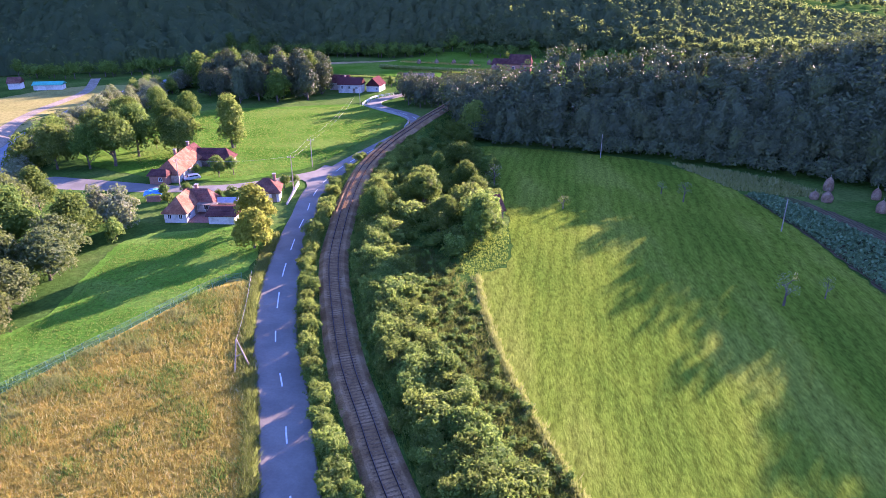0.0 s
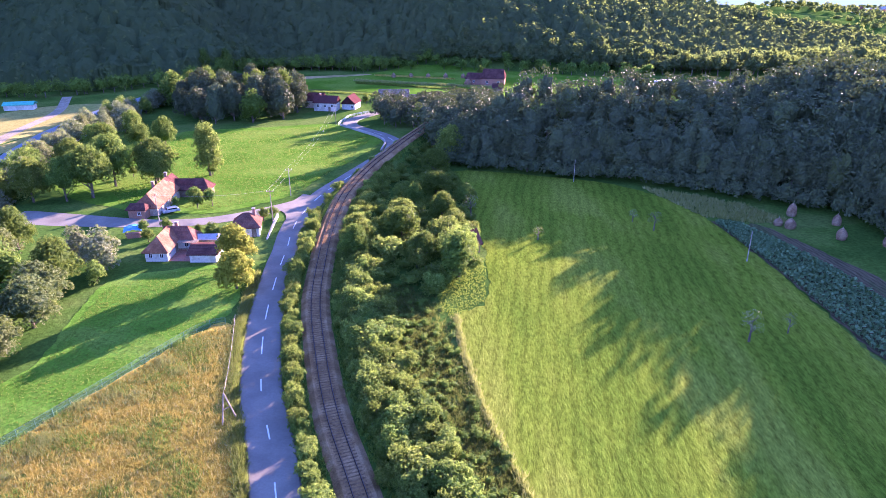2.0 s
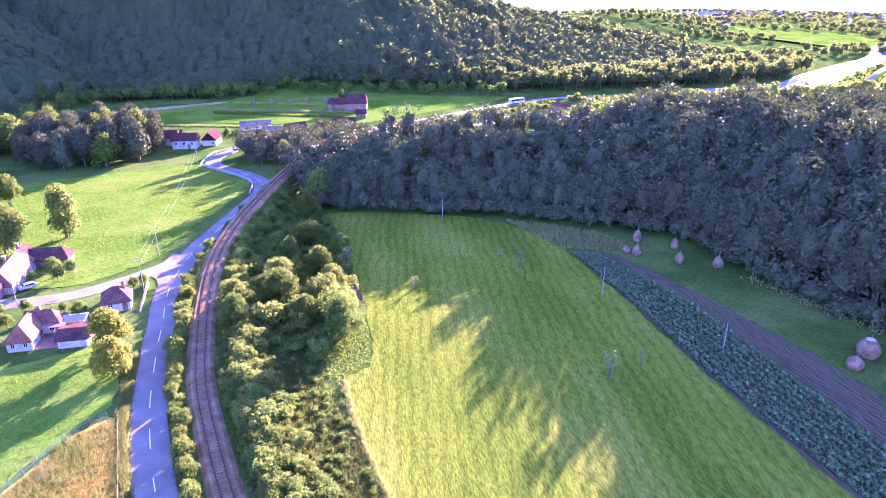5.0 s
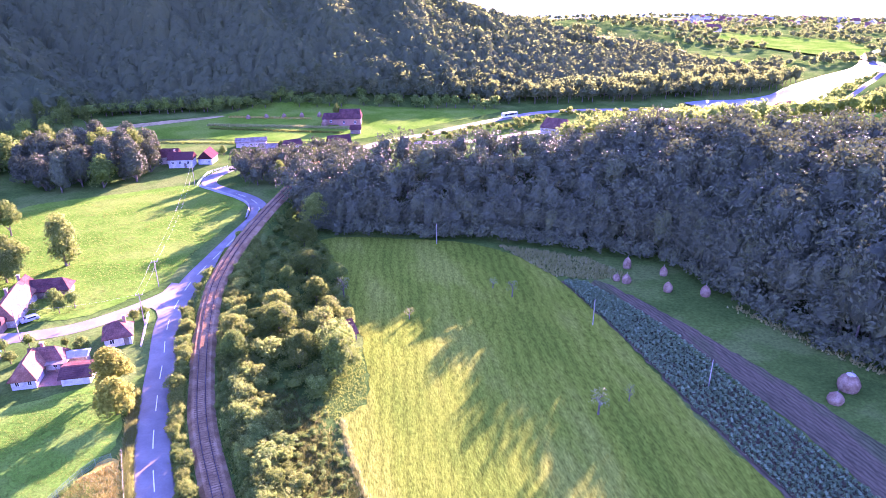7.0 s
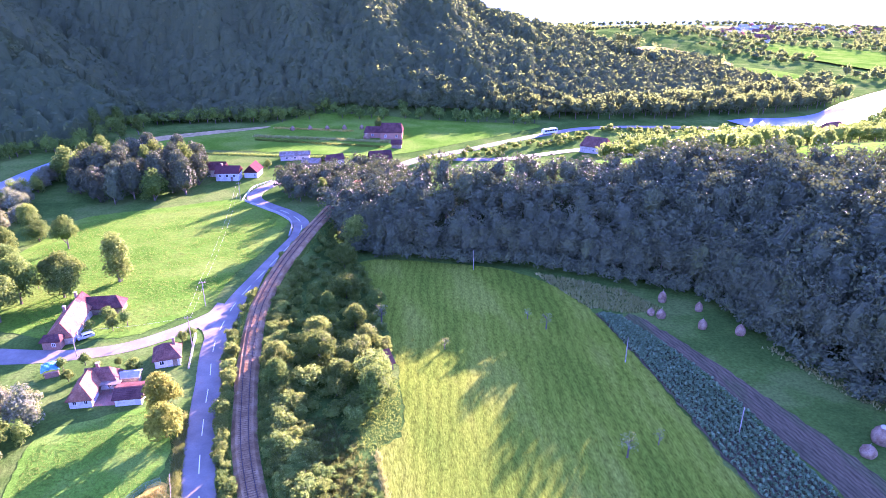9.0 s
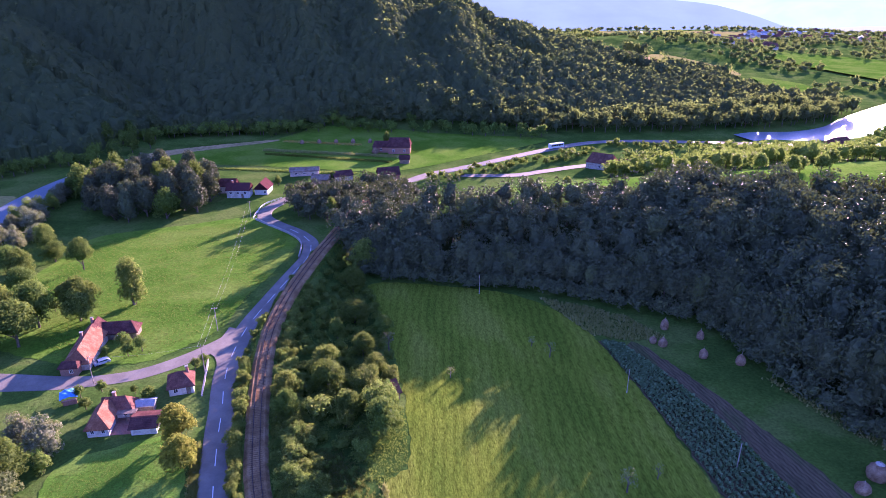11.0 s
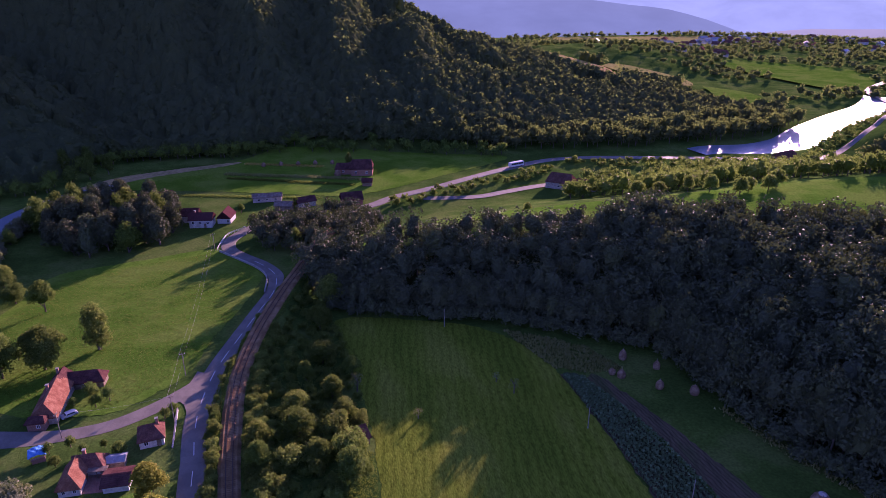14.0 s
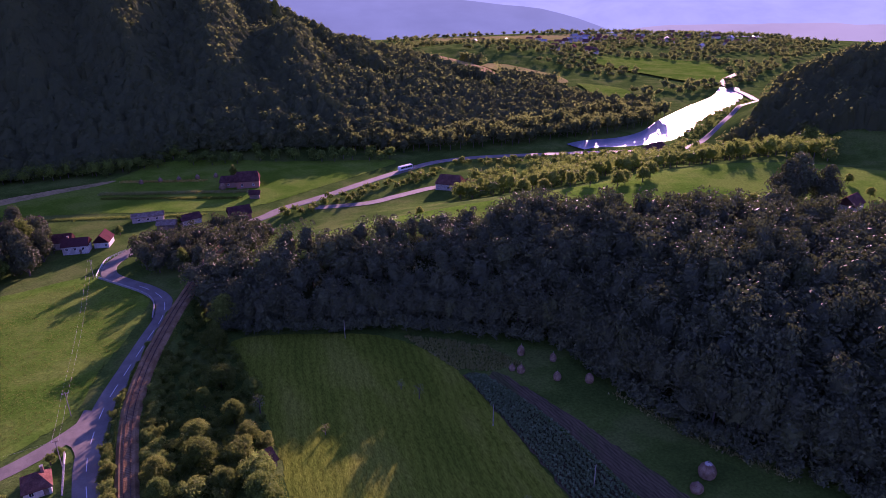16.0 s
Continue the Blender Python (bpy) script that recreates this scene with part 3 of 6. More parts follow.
def wood(name, spots, rng, h, r, material, label, per=300, size=0.75, variants=7, low=0.15, trunks=True, tall=None, body=(12, 8), shape=-0.6, core=0.62):
    """A wood nobody could count: many crowns of uneven height in one sheet of leaves, with their trunks."""
    kinds = [leafy(rng, crown_masses(rng, 1.0, r / h, low, 15, shape), per, size / h, *body, core, 0.55) for _ in range(variants)]
    vs, fs, at, tv, tf, ta = [], [], 0, [], [], 0
    zs = lie(spots[:, 0], spots[:, 1])
    for (x, y), z in zip(spots, zs):
        v, f = kinds[int(rng.integers(variants))]
        a, s, w = rng.uniform(0, 6.283), h * rng.uniform(0.75, 1.22), h * rng.uniform(0.85, 1.2)
        if tall:
            s, w = s * tall(x, y), w * (0.4 + 0.6 * tall(x, y))
        c, d = math.cos(a), math.sin(a)
        vs.append(np.column_stack([(v[:, 0] * c - v[:, 1] * d) * w + x, (v[:, 0] * d + v[:, 1] * c) * w + y, v[:, 2] * s + z]))
        fs.append(f + at)
        at += len(v)
        if trunks:
            pv, pf = tube([(x, y, z - 0.5), (x, y, z + s * 0.3), (x, y, z + s * 0.75)], [0.28, 0.2, 0.05], 5)
            tv.append(pv)
            tf.append(pf + ta)
            ta += len(pv)
    w = tagged(new(name, link_np(name, np.vstack(vs), np.vstack(fs), material)), label, "woods", kind="stuff")
    if trunks:
        t = new("trunks", link_np("trunks", np.vstack(tv), np.vstack(tf), BARK))
        t.parent = w
    return w



def canopy(name, area, rng, gap, tall, label, material, grid=1.7, holes=(), clumps=14, size=0.95):
    """Far woods as one leafy roof: a dome for each crown, dips between them, and clumps of leaves standing out."""
    p = np.array(area, float)
    lo, hi = p.min(0) - gap, p.max(0) + gap
    ni, nj = int((hi[0] - lo[0]) / gap) + 2, int((hi[1] - lo[1]) / gap) + 2
    I, J = np.meshgrid(np.arange(ni), np.arange(nj), indexing="ij")
    sx, sy = lo[0] + (I + rng.uniform(0.05, 0.95, I.shape)) * gap, lo[1] + (J + rng.uniform(0.05, 0.95, I.shape)) * gap
    sh, sr = tall * rng.uniform(0.68, 1.25, I.shape), gap * rng.uniform(0.55, 0.85, I.shape)
    xs, ys = np.arange(lo[0], hi[0], grid), np.arange(lo[1], hi[1], grid)
    X, Y = np.meshgrid(xs, ys)
    keep = inside(X, Y, area)
    for hole in holes:
        keep &= ~inside(X, Y, hole)
    X, Y = X + rng.uniform(-0.4, 0.4, X.shape) * grid, Y + rng.uniform(-0.4, 0.4, X.shape) * grid
    ci, cj = ((X - lo[0]) / gap).astype(int), ((Y - lo[1]) / gap).astype(int)
    top = np.zeros(X.shape)
    for a in (-1, 0, 1):
        for b in (-1, 0, 1):
            i, j = np.clip(ci + a, 0, ni - 1), np.clip(cj + b, 0, nj - 1)
            q = ((X - sx[i, j])**2 + (Y - sy[i, j])**2) / sr[i, j]**2
            top = np.maximum(top, sh[i, j] * (0.62 + 0.38 * np.sqrt(np.clip(1 - q, 0, 1))) * (q < 1))
    top = np.maximum(top, tall * 0.45) * (1 + rng.normal(0, 0.035, top.shape))
    k = np.arange(X.size).reshape(X.shape)
    full = keep[:-1, :-1] & keep[:-1, 1:] & keep[1:, :-1] & keep[1:, 1:]
    f = np.stack([k[:-1, :-1], k[:-1, 1:], k[1:, 1:], k[1:, :-1]], -1)[full]
    used = np.zeros(X.size, bool)
    used[f.ravel()] = True
    count = np.zeros(X.shape)
    count[:-1, :-1] += full
    count[:-1, 1:] += full
    count[1:, :-1] += full
    count[1:, 1:] += full
    top = np.where(count < 4, 0.3, top)
    at = np.cumsum(used) - 1
    px, py = X.ravel()[used], Y.ravel()[used]
    v = np.column_stack([px, py, lie(px, py) + top.ravel()[used]])
    f = at[f]
    m = inside(sx, sy, area)
    for hole in holes:
        m &= ~inside(sx, sy, hole)
    cx, cy, ch, cr = (np.repeat(q[m], clumps) for q in (sx, sy, sh, sr))
    d = rng.normal(size=(len(cx), 3))
    d /= np.linalg.norm(d, axis=1)[:, None]
    d[:, 2] = abs(d[:, 2]) + 0.25
    c = np.column_stack([cx, cy, lie(cx, cy) + ch * 0.5]) + d * np.column_stack([cr * 0.9, cr * 0.9, ch * 0.5])
    a = np.cross(d + rng.normal(0, 0.4, d.shape), rng.normal(size=d.shape))
    a /= np.linalg.norm(a, axis=1)[:, None]
    b = np.cross(d, a)
    w = size * rng.uniform(0.6, 1.4, (len(c), 1))
    lv = np.stack([c - a * w, c - b * w * 0.7, c + a * w + d * w * 0.3, c + b * w * 0.7], 1).reshape(-1, 3)
    lf = np.arange(len(lv)).reshape(-1, 4) + len(v)
    return tagged(new(name, link_np(name, np.vstack([v, lv]), np.vstack([f, lf]), material)), label, "woods", kind="stuff")


# ---- woods ----
rng = np.random.default_rng(11)
FOREST_AREA = [(-14, 226), (-2, 206), (30, 194), (52, 187), (74, 172), (91, 158), (96, 133), (102, 112), (110, 97), (128, 72), (152, 32), (195, 40), (205, 95), (212, 150), (186, 176), (161, 188), (136, 199), (109, 216), (82, 224), (38, 226), (6, 232), (-12, 244)]


def ridge_tall(x, y):
    return float(np.interp(near_line([x], [y], FOOT_LINE)[0][0], [0, 12, 26, 45], [0.9, 1.08, 1.15, 0.95]) * np.interp(x, [40, 72, 92, 115], [0.8, 0.7, 0.82, 1.15]))


wood("ridge_woods", scattered(rng, FOREST_AREA, 5.0, 6000), rng, 16, 5.3, LEAF_FOREST, "dense dark broadleaf wood covering the shaded ridge slope", 620, 0.5, low=0.03, tall=ridge_tall)
MOUNTAIN_WOOD = [(-700, 450), (-260, 425), (-128, 430), (-20, 440), (77, 432), (150, 430), (222, 424), (262, 440), (300, 520), (250, 640), (205, 700), (140, 760), (0, 760), (-300, 800), (-700, 800)]
draped("forest_floor", MOUNTAIN_WOOD, FOREST_FLOOR, "dark leaf litter under the mountain woods", "forest floor", 0.8, 9, ragged=1.0)
draped("forest_floor", FOREST_AREA, FOREST_FLOOR, "dark leaf litter under the ridge wood", "forest floor", 0.3, 3, ragged=0.4)
front = spline([(-4, 212), (2, 203), (31, 193), (52, 186), (74, 172), (91, 158), (96, 133), (102, 112), (110, 97), (128, 72), (146, 44)], 3.6)
wood("wood_edge", front + rng.normal(0, 1.0, front.shape) + (1.5, 1.0), rng, 16.5, 4.9, LEAF_FOREST, "tall trees along the foot of the wooded ridge", 640, 0.42, low=0.0, tall=lambda x, y: float(np.interp(x, [60, 85, 93, 100], [0.76, 0.78, 0.95, 1.15])))
front = spline([(-8, 214), (-1, 201), (30, 190), (50, 183), (72, 169), (89, 156), (93.5, 132), (99.5, 110), (107, 95), (125, 70)], 2.4)
wood("wood_edge_scrub", front + rng.normal(0, 0.8, front.shape), rng, 5, 2.2, LEAF_FOREST, "low scrub along the foot of the wood", 200, 0.42, trunks=False)
MOUNTAIN_GLADES = ([(118, 560), (150, 545), (158, 580), (128, 590)], [(205, 560), (236, 548), (246, 590), (214, 600)], [(60, 640), (92, 628), (96, 655), (66, 662)], [(198, 805), (230, 860), (270, 765), (285, 650), (256, 590), (226, 635), (210, 715)])
canopy("mountain_woods", MOUNTAIN_WOOD, rng, 5.6, 10.5, "wooded mountain flank across the river", LEAF_HILL, 1.75, MOUNTAIN_GLADES)
wood("river_bank_woods", scattered(rng, [(-25, 440), (60, 428), (120, 408), (205, 402), (225, 410), (262, 405), (310, 425), (345, 448), (300, 470), (200, 436), (80, 452), (-20, 462)], 5.6, 2500), rng, 12.5, 4.3, LEAF_HILL, "belt of riverside trees below the mountain", 160, 0.7)
wood("river_edge_trees", scattered(rng, [(-20, 426), (40, 416), (95, 396), (110, 400), (60, 422), (0, 434)], 6.0, 400), rng, 7, 3.0, LEAF, "row of small trees along the field edge", 260, 0.6)
SPUR = [(262, 440), (330, 450), (350, 480), (318, 500), (300, 560), (335, 610), (325, 690), (230, 800), (210, 700)]
canopy("spur_woods", SPUR, rng, 6.0, 10, "wooded spur beyond the lake", LEAF_HILL, 1.9, ([(198, 805), (230, 860), (270, 765), (285, 650), (256, 590), (226, 635), (210, 715)], [(280, 710), (296, 606), (340, 594), (350, 660), (312, 726)]))
LEFT_WOOD = [(-240, 338), (-190, 346), (-155, 375), (-128, 428), (-260, 423), (-420, 430), (-640, 420), (-700, 200), (-420, 200), (-300, 290)]
canopy("left_hill_woods", LEFT_WOOD, rng, 5.8, 10.5, "wooded hillside beyond the riverside field", LEAF_HILL, 2.0)
RIGHT_WOOD = [(296, 338), (318, 300), (365, 250), (450, 180), (600, 250), (600, 420), (500, 420), (400, 400), (345, 360)]
canopy("right_hill_woods", RIGHT_WOOD, rng, 5.8, 10.5, "dark wooded hill at the lake bend", LEAF_HILL, 1.9)
foot = spline([(-236, 332), (-212, 329), (-190, 340), (-172, 356), (-150, 372), (-128, 420), (-60, 428), (-20, 434)], 5.0)
wood("hill_foot_trees", foot + rng.normal(0, 1.6, foot.shape), rng, 8.0, 4.0, LEAF_MID, "row of round trees at the foot of the wooded hills", 220, 0.5)
foot = spline([(-700, 446), (-260, 421), (-128, 426), (-20, 436), (77, 428), (150, 426)], 4.6)
wood("mountain_foot_trees", foot[80:] + rng.normal(0, 2.0, foot[80:].shape), rng, 9.5, 4.2, LEAF_HILL, "uneven trees along the foot of the mountain woods", 150, 0.7, trunks=False)
valley = scattered(rng, [(345, 510), (480, 520), (640, 640), (900, 800), (950, 1150), (300, 1150), (240, 900), (330, 780), (390, 640)], 11, 9000)
open_field = np.zeros(len(valley), bool)
for hole in ([(330, 600), (322, 500), (345, 480), (380, 560)], [(425, 720), (462, 550), (525, 590), (565, 680), (480, 765)], [(330, 1050), (640, 980), (700, 1060), (380, 1130)], [(198, 805), (230, 860), (270, 765), (285, 650), (256, 590), (226, 635)], [(280, 710), (296, 606), (340, 594), (350, 660), (312, 726)]):
    open_field |= inside(valley[:, 0], valley[:, 1], hole)
valley = valley[~open_field & (bumps(valley[:, 0], valley[:, 1], 190) > -0.25)]
wood("valley_trees", valley, rng, 8, 4.8, LEAF_HILL, "scattered trees and hedges of the far valley floor", 60, 0.8, trunks=False)
wood("lake_marsh_scrub", scattered(rng, [(285, 365), (330, 378), (400, 420), (435, 462), (440, 478), (400, 452), (350, 420), (310, 388)], 3.0, 1500), rng, 1.6, 1.8, LEAF, "low green marsh scrub on the lake shore", 40, 0.6, trunks=False)
wood("roadside_scrub", scattered(rng, [(20, 318), (60, 336), (100, 358), (138, 376), (210, 364), (280, 350), (280, 345), (200, 352), (140, 366), (105, 346), (66, 326), (30, 312)], 4.5, 1200), rng, 3.4, 2.2, LEAF, "scrub and small trees along the far road", 90, 0.5, trunks=False)
wood("ridge_back_trees", scattered(rng, [(110, 300), (150, 275), (205, 290), (262, 272), (300, 250), (330, 300), (290, 338), (220, 345), (150, 335), (120, 322)], 6.0, 1500), rng, 9.5, 4.3, LEAF_MID, "loose grove on the far side of the ridge", 240, 0.5)

wood("hamlet_grove", scattered(rng, [(-33, 266), (-12, 254), (2, 250), (12, 262), (20, 285), (6, 302), (-20, 298), (-36, 284)], 5.0, 600, ((RAIL, 4.0), (ROAD, 5.0))), rng, 10.5, 4.2, LEAF_FOREST, "grove between the railway and the hamlet", 420, 0.45, low=0.03)

# ---- trees that stand by themselves ----
round_trees = [make_tree("tree", 20 + i, 11.5, 5.3, m, lab, "meadow trees", 0.15, 3600, 0.29, 0, 26) for i, (m, lab) in enumerate((
    (LEAF, "broad green deciduous tree in full leaf"), (LEAF_FRESH, "fresh green deciduous tree in full leaf"), (LEAF, "dense dark green deciduous tree in grass")))]
spots = [(-95.9, 165, 1.15), (-95.3, 176, 1.2), (-86.3, 182.3, 1.2), (-101, 162, 0.9), (-109, 161, 0.9), (-99.3, 219, 0.9), (-85.3, 178.9, 0.95), (-104, 178, 0.95), (-112, 186, 0.95), (-118, 176, 0.9), (-110, 200, 0.85), (-121, 200, 0.8), (-116, 212, 0.85), (-124, 222, 0.8), (-112, 228, 0.7), (-120, 240, 0.8),
         ]
lawn_trees = [make_tree("tree", 26 + i, 11.5, 5.3, m, lab, "trees beside the lawn", 0.06, 3600, 0.29, 0, 26) for i, (m, lab) in enumerate((
    (LEAF, "dense dark green tree beside the lawn"), (LEAF_OLIVE, "olive green bushy tree beside the lawn")))]
lawn_spots = [
         (-69, 85, 0.85), (-69.5, 95.5, 0.9), (-71.5, 102, 0.92), (-73, 109, 0.8), (-66.5, 76, 0.85), (-76, 91, 0.95), (-92, 128, 0.78), (-96, 119, 0.62), (-89, 115, 1.06), (-82, 105, 1.12), (-96, 120, 1.01), (-74, 79, 1.12), (-80, 92, 1.12)]
spots += [(-8.4, 190, 0.66), (-4.8, 206, 0.95), (-14, 144, 0.66), (-21.3, 124.3, 0.66), (-13.2, 135, 0.71), (-7.5, 124, 0.64), (-22.5, 132, 0.59), (-7.6, 169, 0.77), (0.5, 161, 0.59), (-12, 160, 0.48), (-5, 150, 0.53), (-2, 141, 0.59)]
plant(round_trees, spots, rng)
plant(lawn_trees, lawn_spots, rng)
tall = make_tree("tree", 41, 15, 4.3, LEAF_FRESH, "tall narrow green tree in the meadow", "", 0.08, 2600, 0.34, 0.5, 24)
plant([tall], [(-73.5, 188.5, 1.08)], rng, (1, 1))
big = make_tree("tree", 42, 9, 4.3, LEAF, "large rounded green tree at the field corner", "", 0.1, 3200, 0.26, 0, 26)
plant([big], [(-0.6, 116.5, 1.0)], rng, (1, 1))
walnuts = [make_tree("walnut_tree", 43 + i, 9.5 - i * 1.5, 4.0 - 0.4 * i, LEAF_YELLOW, "yellow-green walnut tree beside the road", "roadside walnuts", 0.12, 2600, 0.3, 0, 24) for i in range(2)]
walnuts[0].matrix_basis = pose(-43.2, 118.5, float(lie(-43.2, 118.5)), 0, 0, 40)
walnuts[1].matrix_basis = pose(-40.8, 110.5, float(lie(-40.8, 110.5)), 0, 0, 140)
willows = [make_tree("willow_tree", 50 + i, 9, 4.2, LEAF_SILVER, "silvery grey-green willow by the river", "river willows", 0.12, 2000, 0.3, -0.3) for i in range(2)]
plant(willows, [(-69, 117.5, 0.95), (-74.5, 121, 0.8), (-70.5, 99, 0.75), (-134, 262, 1.1), (-137, 276, 1.0), (-128, 250, 0.9), (-116, 168, 0.95), (-124, 188, 0.8), (-132, 214, 0.9), (-70, 85, 0.7), (-68, 72, 0.8), (-130, 240, 0.9), (-138, 296, 0.9)], rng)
knoll_trees = [make_tree("tree", 60 + i, 14.5, 5.4, LEAF_FOREST if i else LEAF, "tall dark tree of the grove by the river", "grove by the river", 0.02, 1700, 0.46) for i in range(3)]
plant(knoll_trees, [(float(x), float(y), float(rng.uniform(0.8, 1.1))) for x, y in scattered(rng, [(-122, 288), (-110, 272), (-100, 266), (-79, 276), (-72, 284), (-72, 300), (-78, 318), (-95, 335), (-122, 330), (-134, 310)], 6.8, 500)], rng)
plant([make_tree("tree", 66, 11, 4.0, LEAF, "tree beside the hamlet road", "hamlet trees", 0.15, 1200, 0.42)],
      [(-38, 294, 0.7), (-30, 288, 0.8), (-20, 286, 0.75), (-12, 292, 0.7), (-5, 282, 0.8), (-24, 278, 0.7), (-32, 272, 0.65), (-18, 262, 0.75), (-2, 296, 0.6), (-140, 405, 1.1), (-128, 398, 1.0), (-150, 395, 1.0), (-135, 388, 0.95), (8, 392, 0.7), (-62, 418, 0.5), (-60, 425, 0.6), (-50, 422, 0.6), (-78, 425, 0.5), (-20, 320, 0.5), (-46, 316, 0.5)], rng)
plant([make_tree("tree", 67, 9, 4.0, LEAF_FRESH, "lone tree on the grassy ridge top", "ridge top trees", 0.12, 1200, 0.36)],
      [(76, 252, 0.55), (170, 222, 0.5), (181, 218, 0.7), (198, 215, 0.45), (204, 206, 0.8), (170, 252, 0.9), (178, 258, 0.9), (186, 256, 0.9), (194, 262, 0.9), (162, 262, 0.9), (155, 268, 0.8), (140, 266, 0.8), (132, 270, 0.8), (256, 196, 0.5), (246, 232, 0.4), (265, 215, 0.6), (110, 240, 0.4), (128, 236, 0.5), (232, 170, 0.9), (246, 172, 0.8)], rng)
plant([make_tree("tree", 68, 20, 7.5, LEAF_FOREST, "very large dark tree on the ridge", "large ridge trees", 0.02, 3200, 0.5, 0, 14)], [(211, 196, 1.0), (220, 201, 1.05), (227, 192, 0.9)], rng)
plant([make_tree("young_tree", 72, 5.5, 2.1, LEAF_FRESH, "slim fresh green young tree beside the lawn", "", 0.05, 1100, 0.2, 0.4, 16)], [(-67.4, 112.0, 1.0)], rng)
orchard = make_tree("fruit_tree", 70, 4.6, 2.2, LEAF, "small gnarled fruit tree beside the yard", "yard fruit trees", 0.3, 700, 0.2)
plant([orchard], [(-66.5, 160, 0.9), (-65.2, 156.5, 0.8), (-68.5, 163, 1.0), (-62.5, 159, 1.0), (-71, 158, 0.6), (-46.5, 148, 0.75), (-45.2, 151, 0.6), (-53.5, 134.5, 0.8), (-73, 189, 0.8), (-66, 140, 0.6), (-62, 137, 0.6), (-70, 138, 0.7), (-67, 133, 0.7), (-58, 138.5, 0.5), (-95, 186, 0.7)], rng)
dead = make_tree("dead_tree", 71, 5.0, 1.8, LEAF_SILVER, "half-dead grey fruit tree in the field", "field saplings", 0.35, 160, 0.13, body=0.08)
plant([dead], [(44.7, 94.6, 1.0), (51.8, 97.3, 0.7), (42.3, 143.8, 0.9), (39, 150, 0.7), (16, 137, 0.7), (1.6, 152, 1.1), (-1.5, 143, 1.0)], rng)

bank = [make_tree("tree", 75, 9, 4.4, LEAF_FRESH, "leafy tree on the river bank", "river bank trees", 0.03, 1900, 0.3), make_tree("willow_tree", 76, 8.5, 4.4, LEAF_SILVER, "silvery willow on the river bank", "river bank trees", 0.03, 1900, 0.3)]
bank_line = RIVER_MID[8:-6:2] + (10.5, 0)
plant(bank, [(x + rng.normal(0, 0.8), y, rng.uniform(0.75, 1.1)) for x, y in bank_line], rng)

# ---- bushes along the railway and the road ----
bushes = [make_bush(80 + i, 3.1, 2.0, m, lab, "railway bushes", 1500, 0.17) for i, (m, lab) in enumerate((
    (LEAF_FRESH, "fresh green bush beside the railway"), (LEAF, "dark green bush beside the railway"), (LEAF_FRESH, "light green spreading bush on the embankment"), (LEAF_FRESH, "bright green bush on the embankment")))]


def beside(line, y0, y1, offset, gap, jitter):
    """Spots along a line at an offset to its right, from y0 to y1."""
    way = np.gradient(line, axis=0)
    way /= np.linalg.norm(way, axis=1)[:, None]
    p = line + np.stack([way[:, 1], -way[:, 0]], 1) * offset
    p = p[(p[:, 1] > y0) & (p[:, 1] < y1)]
    s = np.r_[0, np.cumsum(np.linalg.norm(np.diff(p, axis=0), axis=1))]
    t = np.arange(0, s[-1], gap)
    q = np.stack([np.interp(t, s, p[:, k]) for k in (0, 1)], 1)
    return q + rng.normal(0, jitter, q.shape)


spots = [(x, y, rng.uniform(0.55, 0.95)) for x, y in beside(RAIL, 43, 150, -4.3, 2.0, 0.3)] + [(x, y, rng.uniform(0.4, 0.75)) for x, y in beside(RAIL, 43, 125, -5.7, 2.3, 0.3)]
spots += [(x, y, rng.uniform(0.35, 0.7)) for x, y in beside(RAIL, 150, 215, -4.2, 4.2, 0.5)]
for off, lo, hi, y1, gap in ((4.0, 0.42, 0.7, 190, 1.6), (5.2, 0.6, 0.9, 190, 2.1), (6.4, 0.75, 1.15, 150, 2.4), (8.6, 0.8, 1.25, 140, 2.6), (10.8, 0.7, 1.1, 124, 2.4)):
    spots += [(x, y, rng.uniform(lo, hi)) for x, y in beside(RAIL, 43, y1, off, gap, 0.45) if x < 14 - 0.12 * y]
scrub = scattered(rng, [(-20, 112), (-5, 108), (1, 120), (2, 150), (-2, 180), (-8, 215), (-16, 222), (-23, 190), (-25, 160), (-22, 135)], 2.9, 1600, ((RAIL, 5.0),))
wood("embankment_scrub", scrub[~((scrub[:, 0] > -17) & (scrub[:, 0] < -7) & (scrub[:, 1] < 112))], rng, 2.7, 1.8, LEAF_MID, "mixed scrub between the railway and the field", 360, 0.2, trunks=False, low=0.0)
spots = [(x, y, s) for x, y, s in spots if near_line([x], [y], ROAD)[0][0] > 3.4 and near_line([x], [y], RAIL)[0][0] > 3.1]
spots += [(-4.6, 110.5, 1.0), (-8.6, 120, 1.25), (-5.5, 115, 1.2), (-14, 124, 1.4), (-9.5, 126, 1.3)]
plant(bushes, spots, rng, (0.9, 1.3))
round_bush = make_bush(88, 3.3, 2.1, LEAF_FRESH, "large round leafy bush at the field corner", "field corner bushes", 3000, 0.13)
plant([round_bush], [(-0.6, 125.5, 2.1), (-4.5, 134, 1.7), (1.4, 137, 1.4)], rng)


